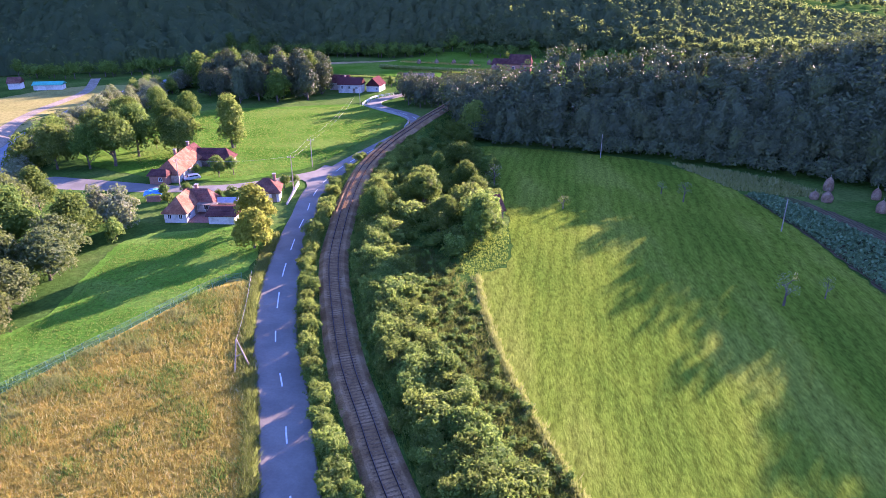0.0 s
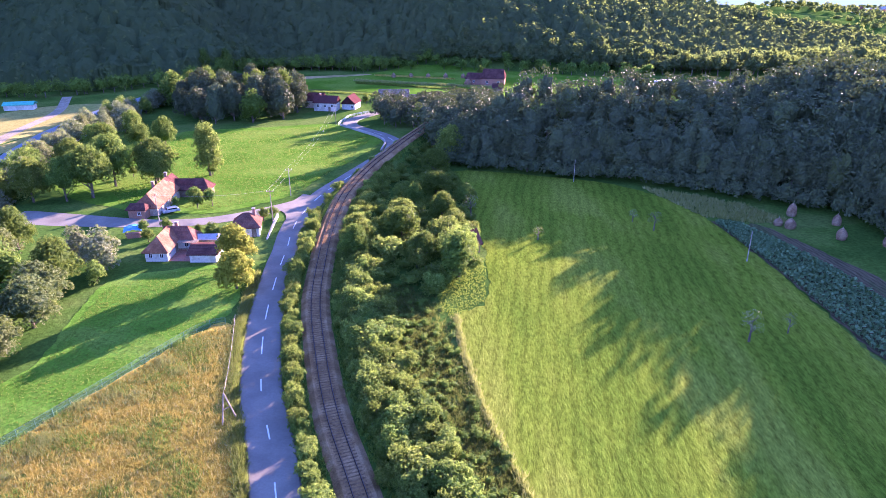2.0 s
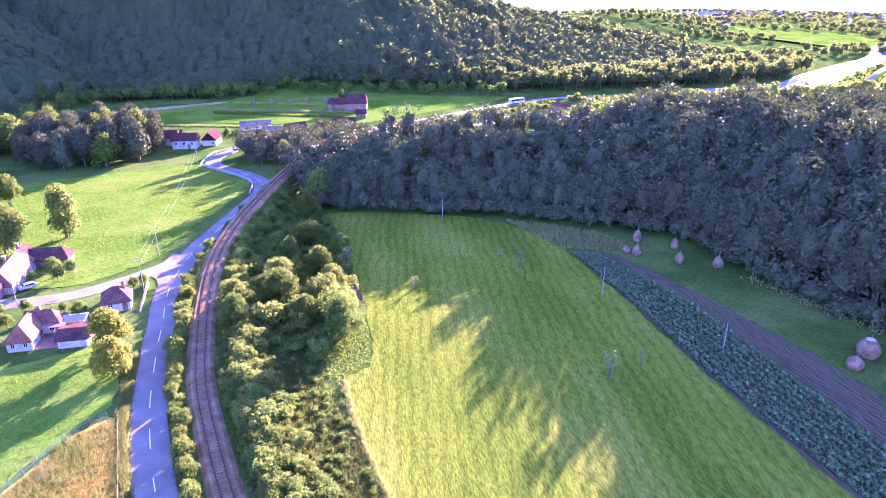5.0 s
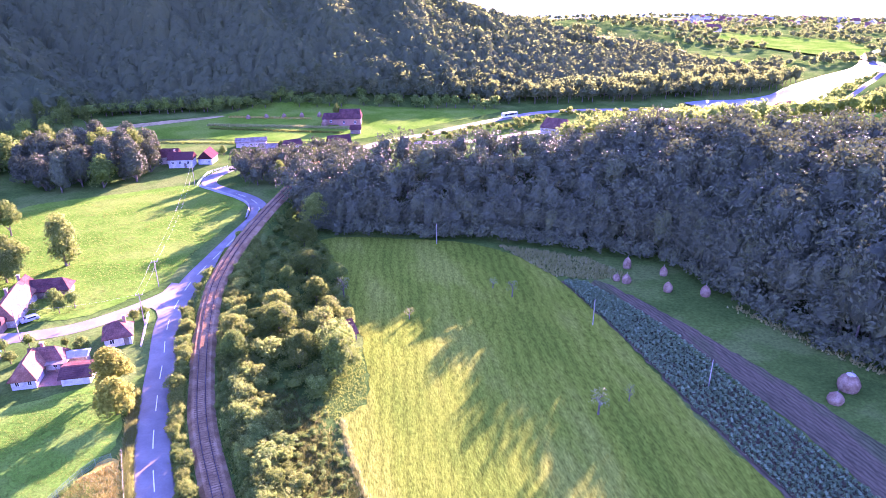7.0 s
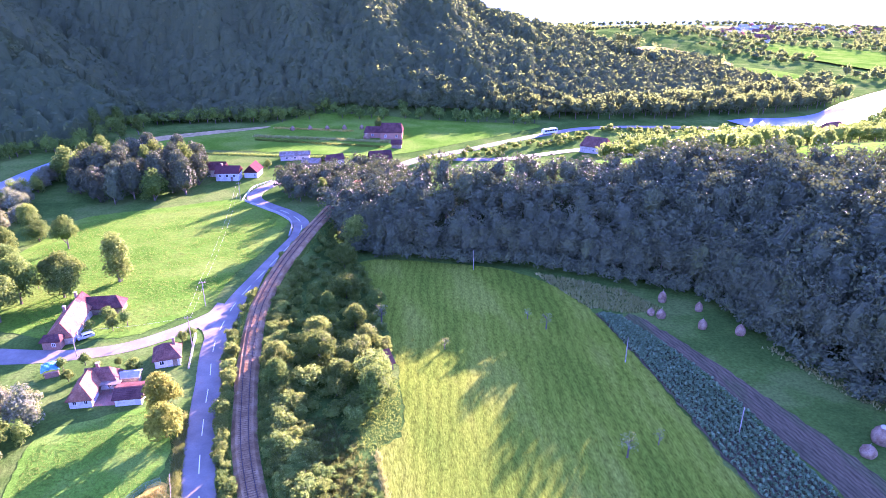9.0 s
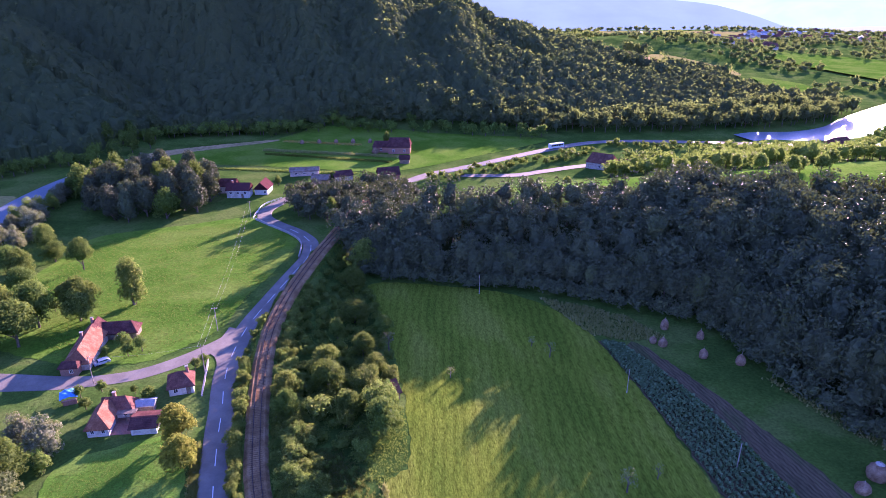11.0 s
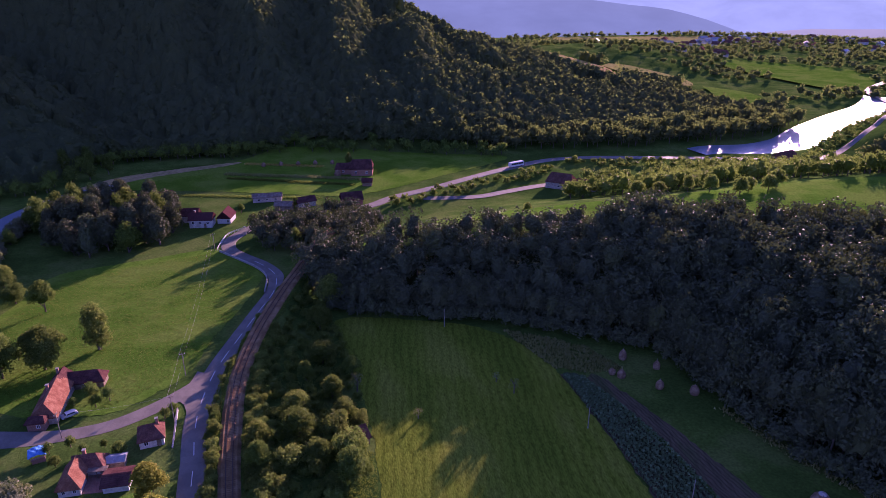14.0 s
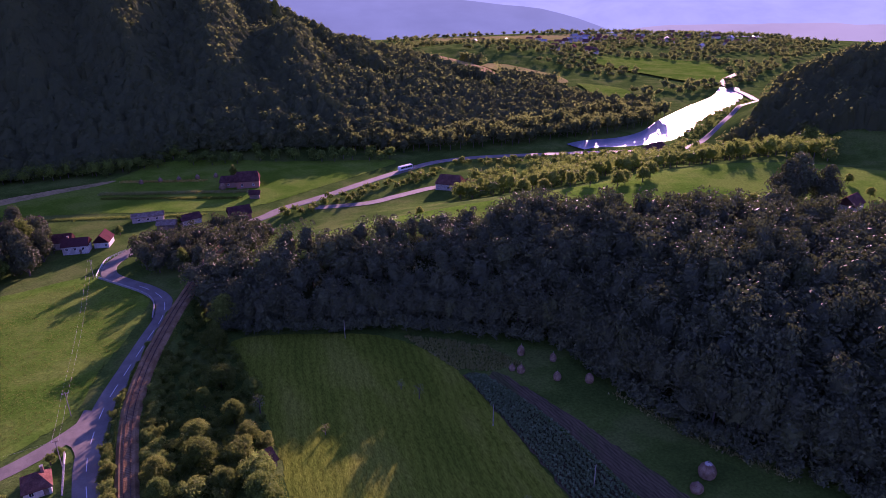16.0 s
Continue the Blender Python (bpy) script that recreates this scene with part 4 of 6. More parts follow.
# ---- grass, weeds and crops ----
def tufts(name, spots, rng, h, material, label, blades=4, width=0.09, lean=0.35, category="grass"):
    """Tufts of narrow blades in one sheet."""
    n = len(spots) * blades
    base = np.repeat(np.column_stack([spots, lie(spots[:, 0], spots[:, 1])]), blades, 0) + np.column_stack([rng.normal(0, 0.12, (n, 2)), np.zeros(n)])
    a = rng.uniform(0, 6.283, n)
    hh = h * rng.uniform(0.5, 1.3, n)
    w = width * rng.uniform(0.6, 1.4, n)
    side = np.column_stack([np.cos(a) * w, np.sin(a) * w, 0 * a])
    bend = np.column_stack([rng.normal(0, lean, (n, 2)) * hh[:, None], hh])
    v = np.stack([base - side, base + side, base + bend], 1).reshape(-1, 3)
    return tagged(new(name, link_np(name, v, np.arange(n * 3).reshape(-1, 3), material)), label, category, kind="stuff")


BLADE_DRY = foliage("blades_dry", (0.34, 0.24, 0.04), (0.52, 0.38, 0.08), 0.4, tip=(0.68, 0.58, 0.28))
BLADE_GREEN = foliage("blades_green", (0.06, 0.12, 0.015), (0.12, 0.19, 0.03), 0.4, tip=(0.19, 0.24, 0.05))
BLADE_MOWN = foliage("blades_mown", (0.095, 0.15, 0.014), (0.14, 0.19, 0.02), 0.5, tip=(0.19, 0.235, 0.032))
BLADE_PALE = foliage("blades_pale", (0.22, 0.24, 0.07), (0.34, 0.34, 0.12), 0.4, tip=(0.45, 0.43, 0.2))
BANK_WEED = foliage("bank_weeds", (0.06, 0.085, 0.02), (0.12, 0.145, 0.035), 0.4, tip=(0.2, 0.2, 0.09))
WEED = foliage("weeds", (0.11, 0.14, 0.03), (0.22, 0.25, 0.06), 0.48, tip=(0.36, 0.36, 0.2))


def spread(area, count):
    p = np.array(area, float)
    q = rng.uniform(p.min(0), p.max(0), (count, 2))
    return q[inside(q[:, 0], q[:, 1], area)]


tufts("dry_grass", spread([(-58, 60), (-56, 65), (-42, 94), (-37.8, 97), (-34, 86), (-30.5, 76), (-25, 58), (-19, 42), (-58, 42)], 30000), rng, 0.55, BLADE_DRY, "tall dry golden meadow grass", 5, 0.045)
q = spread([(-57, 64), (-42, 94), (-38, 96), (-36, 92), (-42, 86), (-54, 60)], 4000)
tufts("pale_weeds", q, rng, 0.6, BLADE_PALE, "pale flowering weeds along the fence", 4, 0.1)
clumps = spread([(-57, 64), (-42, 93), (-38, 96), (-34, 84), (-25, 58), (-20, 44), (-57, 44)], 60)
q = np.vstack([c + rng.normal(0, 1.1, (130, 2)) for c in clumps])
tufts("meadow_weeds", q, rng, 0.6, BLADE_GREEN, "green weed patches in the dry meadow", 4, 0.05)
clumps = spread([(-57, 64), (-42, 93), (-38, 96), (-36, 90), (-52, 58)], 26)
q = np.vstack([c + rng.normal(0, 0.8, (110, 2)) for c in clumps])
tufts("pale_weed_patches", q, rng, 0.7, BLADE_PALE, "pale seed heads in the dry meadow", 4, 0.06)
tufts("lawn_grass", spread([(-58, 67), (-42.6, 96), (-40, 101), (-41, 112), (-44, 120), (-56, 117), (-65, 110), (-62, 86), (-65, 76)], 9000), rng, 0.22, BLADE_GREEN, "short uneven lawn grass", 3, 0.09)
MOWN_AREA = [(11, 53), (8, 62.3), (4.4, 74), (1.4, 88.4), (0, 101), (5, 107), (5.4, 125), (4, 150), (30, 150), (57, 150), (60, 112), (62, 82), (60, 55), (40, 45), (14, 45)]
q = spread(MOWN_AREA, 60000)
row = (q[:, 0] + 0.10 * q[:, 1] + 0.35 * np.sin(q[:, 1] * 0.08)) % 1.9
q = q[(row < 0.6) | (rng.uniform(size=len(q)) < 0.6)]
tufts("mown_grass", q, rng, 0.09, BLADE_MOWN, "cut grass lying in rows across the hay field", 4, 0.09, 0.9)
edge = spline([(14, 45), (10.4, 53), (7.2, 62.3), (3.7, 74), (0.7, 88.4), (-0.9, 101)], 0.06)
q = edge + rng.normal(0, 0.28, edge.shape)
tufts("field_edge_grass", q, rng, 0.8, BLADE_PALE, "pale uncut grass along the field edge", 5, 0.07)
q = beside(RAIL, 42, 112, 12.5, 0.028, 1.3)
q = np.vstack([q, beside(RAIL, 42, 112, 15.0, 0.03, 1.5), beside(RAIL, 42, 108, 18.0, 0.035, 1.3)])
d, i = near_line(q[:, 0], q[:, 1], edge)
q = q[(q[:, 0] < edge[i, 0] + 0.1)]
tufts("bank_weeds", q, rng, 0.6, BANK_WEED, "tall dark weeds on the bank below the field", 7, 0.055, 0.5)
far_enough = q[(rng.uniform(size=len(q)) < 0.03)]
wood("bank_scrub", far_enough, rng, 1.0, 0.75, LEAF_MID, "low leafy weeds and brambles on the bank", 60, 0.12, trunks=False, low=0.0, body=(8, 5))
tufts("corner_grass", spread([(-5, 103), (-1, 101), (4, 107), (4.6, 125), (2, 128), (-3, 112)], 2500), rng, 0.22, BLADE_MOWN, "uncut grass at the field corner", 3, 0.06)
q = np.vstack([beside(ROAD, 42, 118, -3.6, 0.035, 0.32), beside(ROAD, 42, 112, -4.2, 0.06, 0.35)])
tufts("verge_weeds", q, rng, 0.75, WEED, "tall weeds on the road verge", 7, 0.06, 0.45)
q = np.vstack([beside(ROAD, 42, 235, 3.3, 0.08, 0.25), beside(RAIL, 42, 240, 3.3, 0.12, 0.4), beside(RAIL, 42, 240, -3.2, 0.12, 0.35)])
tufts("trackside_grass", q, rng, 0.5, BLADE_GREEN, "uneven grass beside the tracks", 4, 0.09, 0.4)
tufts("meadow_grass", spread([(-112, 196), (-106, 248), (-53, 266), (-34, 246), (-36, 212), (-44, 172), (-62, 155), (-85, 158)], 16000), rng, 0.3, BLADE_GREEN, "hay meadow grass", 3, 0.14)
crop_spots = []
for u in np.linspace(0.06, 0.94, 9):
    a = np.array([(57.8, 150.5), (61, 112), (63.8, 82), (70, 46)])
    b = np.array([(63, 148), (72, 118), (77, 80), (80, 46)])
    crop_spots.append(spline(list(map(tuple, a * (1 - u) + b * u)), 0.5))
crop_spots = np.vstack(crop_spots) + rng.normal(0, 0.16, (sum(map(len, crop_spots)), 2))
zc = lie(crop_spots[:, 0], crop_spots[:, 1])
kinds = [leaves(rng, [((0, 0, 0.5), (0.42, 0.42, 0.45))], 14, 0.26) for _ in range(4)]
vs = [kinds[i % 4][0] * rng.uniform(0.75, 1.35) + (x, y, z + 0.05) for i, ((x, y), z) in enumerate(zip(crop_spots, zc))]
tagged(new("crop_plants", link_np("crop_plants", np.vstack(vs), np.arange(len(vs) * 56).reshape(-1, 4), LEAF_CROP)), "broad-leaved green crop plants in rows", "crop", kind="stuff")
q = spread([(48, 179), (60, 172), (70, 164), (76, 150), (66, 150), (57, 154), (50, 172)], 3500)
tufts("dry_scrub", q, rng, 0.8, BLADE_PALE, "pale dry scrub at the foot of the wood", 4, 0.14)
q = np.vstack([spline([(92, 128), (97, 113), (104, 98), (112, 86)], 0.12) + rng.normal(0, 0.7, (len(spline([(92, 128), (97, 113), (104, 98), (112, 86)], 0.12)), 2))])
tufts("stony_scrub", q, rng, 0.6, BLADE_PALE, "pale scrub along the wood edge", 4, 0.14)

for k, (a, c, m, hh) in enumerate((((-62, 385), (13, 362), BLADE_PALE, 1.2), ((-60, 377), (8, 352), BLADE_GREEN, 0.9), ((-90, 352), (-10, 332), BLADE_GREEN, 0.6), ((-53, 406), (-8, 392), BLADE_DRY, 0.8))):
    line = spline([a, c], 0.06)
    tufts("field_row", line + rng.normal(0, 0.9, line.shape), rng, hh, m, "row of tall plants across the strip field", 4, 0.2)

# ---- water and distance ----
m, nt, b = shader("river_water")
wave = node(nt, "TexNoise", {"Vector": node(nt, "NewGeometry").outputs["Position"], "Scale": 0.7, "Detail": 4.0, "Roughness": 0.6}).outputs["Fac"]
b.inputs["Base Color"].default_value, b.inputs["Roughness"].default_value = (0.16, 0.20, 0.23, 1), 0.38
nt.links.new(node(nt, "Bump", {"Height": wave, "Strength": 0.5, "Distance": 0.35}).outputs["Normal"], b.inputs["Normal"])
WATER = m
v, f = ribbon(RIVER_MID, RIVER_HALF + 3, np.full(len(RIVER_MID), RIVER_LEVEL), (-1, 0, 1))
structure("river", link_np("river", v, f, WATER), "calm river reflecting the pale sky", "river")
v, f = ribbon(LAKE_MID, LAKE_HALF + 2.5, np.full(len(LAKE_MID), LAKE_LEVEL), (-1, 0, 1))
structure("lake", link_np("lake", v, f, WATER), "glittering widened river in the valley", "lake")


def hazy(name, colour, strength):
    """Hills so far off that the lit air before them is all that shows, painted on as emission."""
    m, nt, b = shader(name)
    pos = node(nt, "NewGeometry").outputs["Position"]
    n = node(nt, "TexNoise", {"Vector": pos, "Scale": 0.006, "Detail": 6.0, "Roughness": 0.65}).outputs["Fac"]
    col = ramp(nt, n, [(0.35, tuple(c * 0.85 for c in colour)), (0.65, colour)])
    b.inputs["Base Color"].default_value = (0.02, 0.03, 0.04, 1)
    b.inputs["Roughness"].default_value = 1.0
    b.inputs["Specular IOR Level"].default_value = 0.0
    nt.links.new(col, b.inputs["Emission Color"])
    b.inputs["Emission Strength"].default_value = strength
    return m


def far_range(name, points, material, label, deep=250):
    """A long hill with a crest line, falling away to both sides."""
    c = spline(points, 40)
    side = [(-1, -1.0), (-0.55, -0.55), (-0.2, -0.12), (0, 0), (0.6, -0.3), (1.2, -1)]
    way = np.gradient(c[:, :2], axis=0)
    way /= np.linalg.norm(way, axis=1)[:, None]
    nrm = np.stack([way[:, 1], -way[:, 0]], 1)
    jag = 9 * bumps(c[:, 0], c[:, 1], 420) + 4 * bumps(c[:, 1], c[:, 0], 130)
    rows = [np.column_stack([c[:, :2] + nrm * (deep * 1.6 * a), c[:, 2] + jag * (1 - abs(a)) + deep * z * 0.8]) for a, z in side]
    k, n = len(side), len(c)
    i = np.arange(n * k).reshape(n, k)
    structure(name, link_np(name, np.stack(rows, 1).reshape(-1, 3), np.stack([i[:-1, :-1], i[:-1, 1:], i[1:, 1:], i[1:, :-1]], -1).reshape(-1, 4), material, True), label, "backdrop")


# the ranges glow in the haze's colour; there is no air volume
far_range("backdrop_near_range", [(-900, 1700, 130), (0, 1650, 80), (280, 1580, 45), (560, 1480, 18), (740, 1420, -8), (850, 1370, -40), (930, 1330, -75)], hazy("haze_glow_near", (0.078, 0.118, 0.128), 1.1), "blue hazy mountain range beyond the valley", 220)
far_range("backdrop_far_range", [(200, 2600, 60), (800, 2350, 10), (1050, 2250, 22), (1180, 2150, -16), (1300, 2080, 14), (1500, 1950, 12), (1800, 1700, -10), (2300, 1100, 20)], hazy("haze_glow_far", (0.135, 0.20, 0.212), 1.1), "pale blue far mountains in the haze", 260)
far_range("backdrop_plateau", [(820, 1420, -75), (980, 1350, -38), (1180, 1180, -32), (1400, 950, -25), (1600, 600, 0)], hazy("haze_glow_plateau", (0.15, 0.168, 0.14), 1.1), "hazy pinkish plateau at the end of the valley", 70)

# ---- railway ----
def part(name, bm, material, parent, label="", flat=True):
    """Links a bmesh as one mesh object under its thing."""
    me = bpy.data.meshes.new(name)
    bmesh.ops.recalc_face_normals(bm, faces=bm.faces)
    bm.to_mesh(me)
    bm.free()
    me.materials.append(material)
    o = new(name, me)
    o.parent = parent
    return tagged(o, label)


def box(x0, y0, z0, x1, y1, z1, bevel=0.0, bm=None):
    bm = bm or bmesh.new()
    vs = [bm.verts.new(p) for p in ((x0, y0, z0), (x1, y0, z0), (x1, y1, z0), (x0, y1, z0), (x0, y0, z1), (x1, y0, z1), (x1, y1, z1), (x0, y1, z1))]
    fs = [bm.faces.new([vs[i] for i in q]) for q in ((0, 3, 2, 1), (4, 5, 6, 7), (0, 1, 5, 4), (1, 2, 6, 5), (2, 3, 7, 6), (3, 0, 4, 7))]
    if bevel:
        bmesh.ops.bevel(bm, geom=list({e for f in fs for e in f.edges}), offset=bevel, segments=1, affect="EDGES")
    return bm


way = np.gradient(RAIL, axis=0)
way /= np.linalg.norm(way, axis=1)[:, None]
nrm = np.stack([way[:, 1], -way[:, 0]], 1)
track = tagged(new("railway_track"), "single railway track with rusty rails on wooden sleepers", "railway")
for side in (-1, 1):
    mid = RAIL + nrm * side * 0.7525
    prof = [(-0.075, 0.0), (-0.075, 0.02), (-0.018, 0.05), (-0.018, 0.12), (-0.036, 0.135), (-0.036, 0.17), (0.036, 0.17), (0.036, 0.135), (0.018, 0.12), (0.018, 0.05), (0.075, 0.02), (0.075, 0.0)]
    rows = [np.column_stack([mid + nrm * a, zr + 0.12 + z]) for a, z in prof]
    k, n = len(prof), len(mid)
    i = np.arange(n * k).reshape(n, k)
    r = new("rail", link_np("rail", np.stack(rows, 1).reshape(-1, 3), np.stack([i[:-1, :-1], i[:-1, 1:], i[1:, 1:], i[1:, :-1]], -1).reshape(-1, 4), RUST_STEEL))
    rows = [np.column_stack([mid + nrm * a, zr + 0.295]) for a in (-0.03, 0.03)]
    i = np.arange(n * 2).reshape(n, 2)
    head = new("running_surface", link_np("running_surface", np.stack(rows, 1).reshape(-1, 3), np.stack([i[:-1, 0], i[:-1, 1], i[1:, 1], i[1:, 0]], -1), BRIGHT_STEEL))
    r.parent, head.parent = track, r
s = np.r_[0, np.cumsum(np.linalg.norm(np.diff(RAIL, axis=0), axis=1))]
stations = np.arange(0, s[-1], 0.62)
sx, sy = np.interp(stations, s, RAIL[:, 0]), np.interp(stations, s, RAIL[:, 1])
sa = np.interp(stations, s, np.unwrap(np.arctan2(way[:, 1], way[:, 0])))
sleeper_mesh = bpy.data.meshes.new("sleeper")
bm = box(-0.13, -1.28, -0.06, 0.13, 1.28, 0.12, 0.02)
bm.to_mesh(sleeper_mesh)
bm.free()
sleeper_mesh.materials.append(SLEEPER)
sv, sf, at = [], [], 0
co = np.array([v.co[:] for v in sleeper_mesh.vertices])
for x, y, a in zip(sx, sy, sa):
    if 40 < y < 190:
        o = new("sleeper", sleeper_mesh)
        o.parent = track
        o.matrix_basis = Matrix.Translation((x, y, float(rail_height(y)))) @ Matrix.Rotation(a + rng.normal(0, 0.01), 4, "Z")
    else:
        p = np.array([(-0.13, -1.28, 0.12), (0.13, -1.28, 0.12), (0.13, 1.28, 0.12), (-0.13, 1.28, 0.12), (-0.13, -1.28, -0.1), (0.13, -1.28, -0.1), (0.13, 1.28, -0.1), (-0.13, 1.28, -0.1)])
        c, d = math.cos(a), math.sin(a)
        sv.append(np.column_stack([p[:, 0] * c - p[:, 1] * d + x, p[:, 0] * d + p[:, 1] * c + y, p[:, 2] + rail_height(y)]))
        sf.append(np.array([(0, 1, 2, 3), (0, 4, 5, 1), (1, 5, 6, 2), (2, 6, 7, 3), (3, 7, 4, 0)]) + at)
        at += 8
rest = tagged(new("sleepers", link_np("sleepers", np.vstack(sv), np.vstack(sf), SLEEPER)), kind="stuff")
rest.parent = track

# road markings: dashes down the middle, 3 m long
road_ob = bpy.data.objects["road"]
s = np.r_[0, np.cumsum(np.linalg.norm(np.diff(ROAD, axis=0), axis=1))]
s0 = float(np.interp(80.8, ROAD[:150, 1], s[:150]))
for k in range(-3, 17):
    mid, half = s0 + k * 10.9, (1.5 if k < 1 else 2.6)
    if k > 8:
        half = 3.2
    t = np.linspace(mid - half, mid + half, 5)
    line = np.stack([np.interp(t, s, ROAD[:, i]) for i in (0, 1)], 1)
    v, f = ribbon(line, 0.09, np.interp(line[:, 1], [0, 120, 280, 400], [0, 0, -6.95, -8.9]) + 0.012, (-1, 1))
    o = new("road_dash", link_np("road_dash", v, f, PAINT))
    o.parent = road_ob

# ---- building materials ----
ROOF_RED = surface("weathered_red_tiles", ((0.13, 0.06, 0.045), (0.165, 0.075, 0.056), (0.205, 0.10, 0.074)), 3.0, 0.5, bump=0.7, depth=0.05, turn=0, stretch=1.0, fleck=0.35)
ROOF_ORANGE = surface("faded_orange_tiles", ((0.20, 0.085, 0.05), (0.25, 0.11, 0.065), (0.30, 0.15, 0.09)), 3.0, 0.5, bump=0.7, depth=0.05, fleck=0.3)
ROOF_DARK = surface("dark_brown_tiles", ((0.075, 0.035, 0.032), (0.10, 0.045, 0.04), (0.125, 0.06, 0.05)), 3.0, 0.5, bump=0.7, depth=0.05, fleck=0.3)
ROOF_MAROON = surface("maroon_sheet_roof", ((0.09, 0.036, 0.036), (0.11, 0.044, 0.043), (0.10, 0.04, 0.04)), 2.0, 0.3, rough=0.6, bump=0.2, fleck=0.12)
PLASTER = surface("whitewashed_plaster", ((0.52, 0.50, 0.47), (0.60, 0.58, 0.55), (0.44, 0.42, 0.38)), 2.5, 0.5, bump=0.2, depth=0.02, fleck=0.12)
PLASTER_OLD = surface("stained_plaster", ((0.42, 0.37, 0.32), (0.52, 0.46, 0.40), (0.36, 0.30, 0.26)), 2.5, 0.6, bump=0.3, depth=0.03, fleck=0.2)
BRICK = surface("old_brick_wall", ((0.30, 0.15, 0.11), (0.36, 0.19, 0.14), (0.28, 0.17, 0.13)), 5, 0.7, bump=0.5, depth=0.02, fleck=0.25)
PLANK = surface("grey_brown_boards", ((0.16, 0.12, 0.09), (0.22, 0.17, 0.13), (0.27, 0.22, 0.17)), 4, 0.8, bump=0.4, depth=0.02, turn=0, stretch=1.0, fleck=0.3)
SHEET = surface("grey_metal_sheet", ((0.27, 0.28, 0.30), (0.33, 0.34, 0.36), (0.24, 0.245, 0.255)), 2.0, 0.5, rough=0.5, bump=0.1, fleck=0.15, spec=0.4)
TEAL = surface("teal_painted_sheet", ((0.03, 0.36, 0.25), (0.045, 0.42, 0.29), (0.04, 0.33, 0.23)), 2.0, 0.5, rough=0.5, bump=0.1, fleck=0.12, spec=0.3)
BLUE_TARP = surface("blue_tarpaulin", ((0.05, 0.22, 0.55), (0.08, 0.30, 0.65), (0.12, 0.36, 0.68)), 2.0, 0.8, rough=0.45, bump=0.6, depth=0.1, fleck=0.15, spec=0.4)
WHITE_PAINT = surface("white_painted_metal", ((0.72, 0.72, 0.72), (0.78, 0.78, 0.78), (0.66, 0.66, 0.65)), 3, 0.5, rough=0.4, bump=0.0, fleck=0.06, spec=0.5)
SILVER_CAR = surface("silver_car_paint", ((0.45, 0.46, 0.47), (0.5, 0.51, 0.52), (0.42, 0.43, 0.44)), 3, 0.5, rough=0.3, bump=0.0, fleck=0.05, spec=0.5)
RUBBER = surface("black_rubber", ((0.02, 0.02, 0.02), (0.03, 0.03, 0.03), (0.025, 0.025, 0.025)), 5, 0.5, rough=0.8, bump=0.0, fleck=0.1, spec=0.3)
WOOD_POLE = surface("grey_pole_wood", ((0.24, 0.20, 0.16), (0.32, 0.27, 0.22), (0.38, 0.33, 0.28)), 5, 0.8, bump=0.3, depth=0.02, fleck=0.25)
GREEN_NET = surface("green_wire_net", ((0.07, 0.17, 0.11), (0.09, 0.21, 0.14), (0.08, 0.18, 0.13)), 4, 0.5, rough=0.6, bump=0.0, fleck=0.15, spec=0.3)
HAY = surface("weathered_hay", ((0.20, 0.12, 0.075), (0.26, 0.165, 0.10), (0.31, 0.21, 0.135)), 5, 0.8, bump=1.0, depth=0.2, fleck=0.35)
m, nt, b = shader("window_glass")
b.inputs["Base Color"].default_value, b.inputs["Roughness"].default_value = (0.02, 0.025, 0.03, 1), 0.08
GLASS = m
m, nt, b = shader("aluminium_cable")
b.inputs["Base Color"].default_value, b.inputs["Roughness"].default_value, b.inputs["Metallic"].default_value = (0.45, 0.44, 0.4, 1), 0.6, 0.0
CABLE = m


# ---- houses ----
def roof_mesh(L, W, z0, z1, hip0, hip1, over=0.45, thick=0.16):
    """A pitched roof along x, hipped by hip0 and hip1 metres at its ends, with an overhang and thickness."""
    bm = bmesh.new()
    slope = (z1 - z0) / (W / 2)
    ze = z0 - over * slope * 0.8
    a, w = L / 2 + over, W / 2 + over
    for dz, flip in ((thick, False), (0, True)):
        e = [bm.verts.new(p) for p in ((-a, -w, ze + dz), (a, -w, ze + dz), (a, w, ze + dz), (-a, w, ze + dz))]
        r = [bm.verts.new((-a + hip0, 0, z1 + dz)), bm.verts.new((a - hip1, 0, z1 + dz))]
        for q in ((e[0], e[1], r[1], r[0]), (e[2], e[3], r[0], r[1]), (e[1], e[2], r[1]), (e[3], e[0], r[0])):
            bm.faces.new(q)
    bm.verts.ensure_lookup_table()
    for i, j in ((0, 1), (1, 2), (2, 3), (3, 0)):
        bm.faces.new([bm.verts[i], bm.verts[j], bm.verts[j + 6], bm.verts[i + 6]])
    return bm


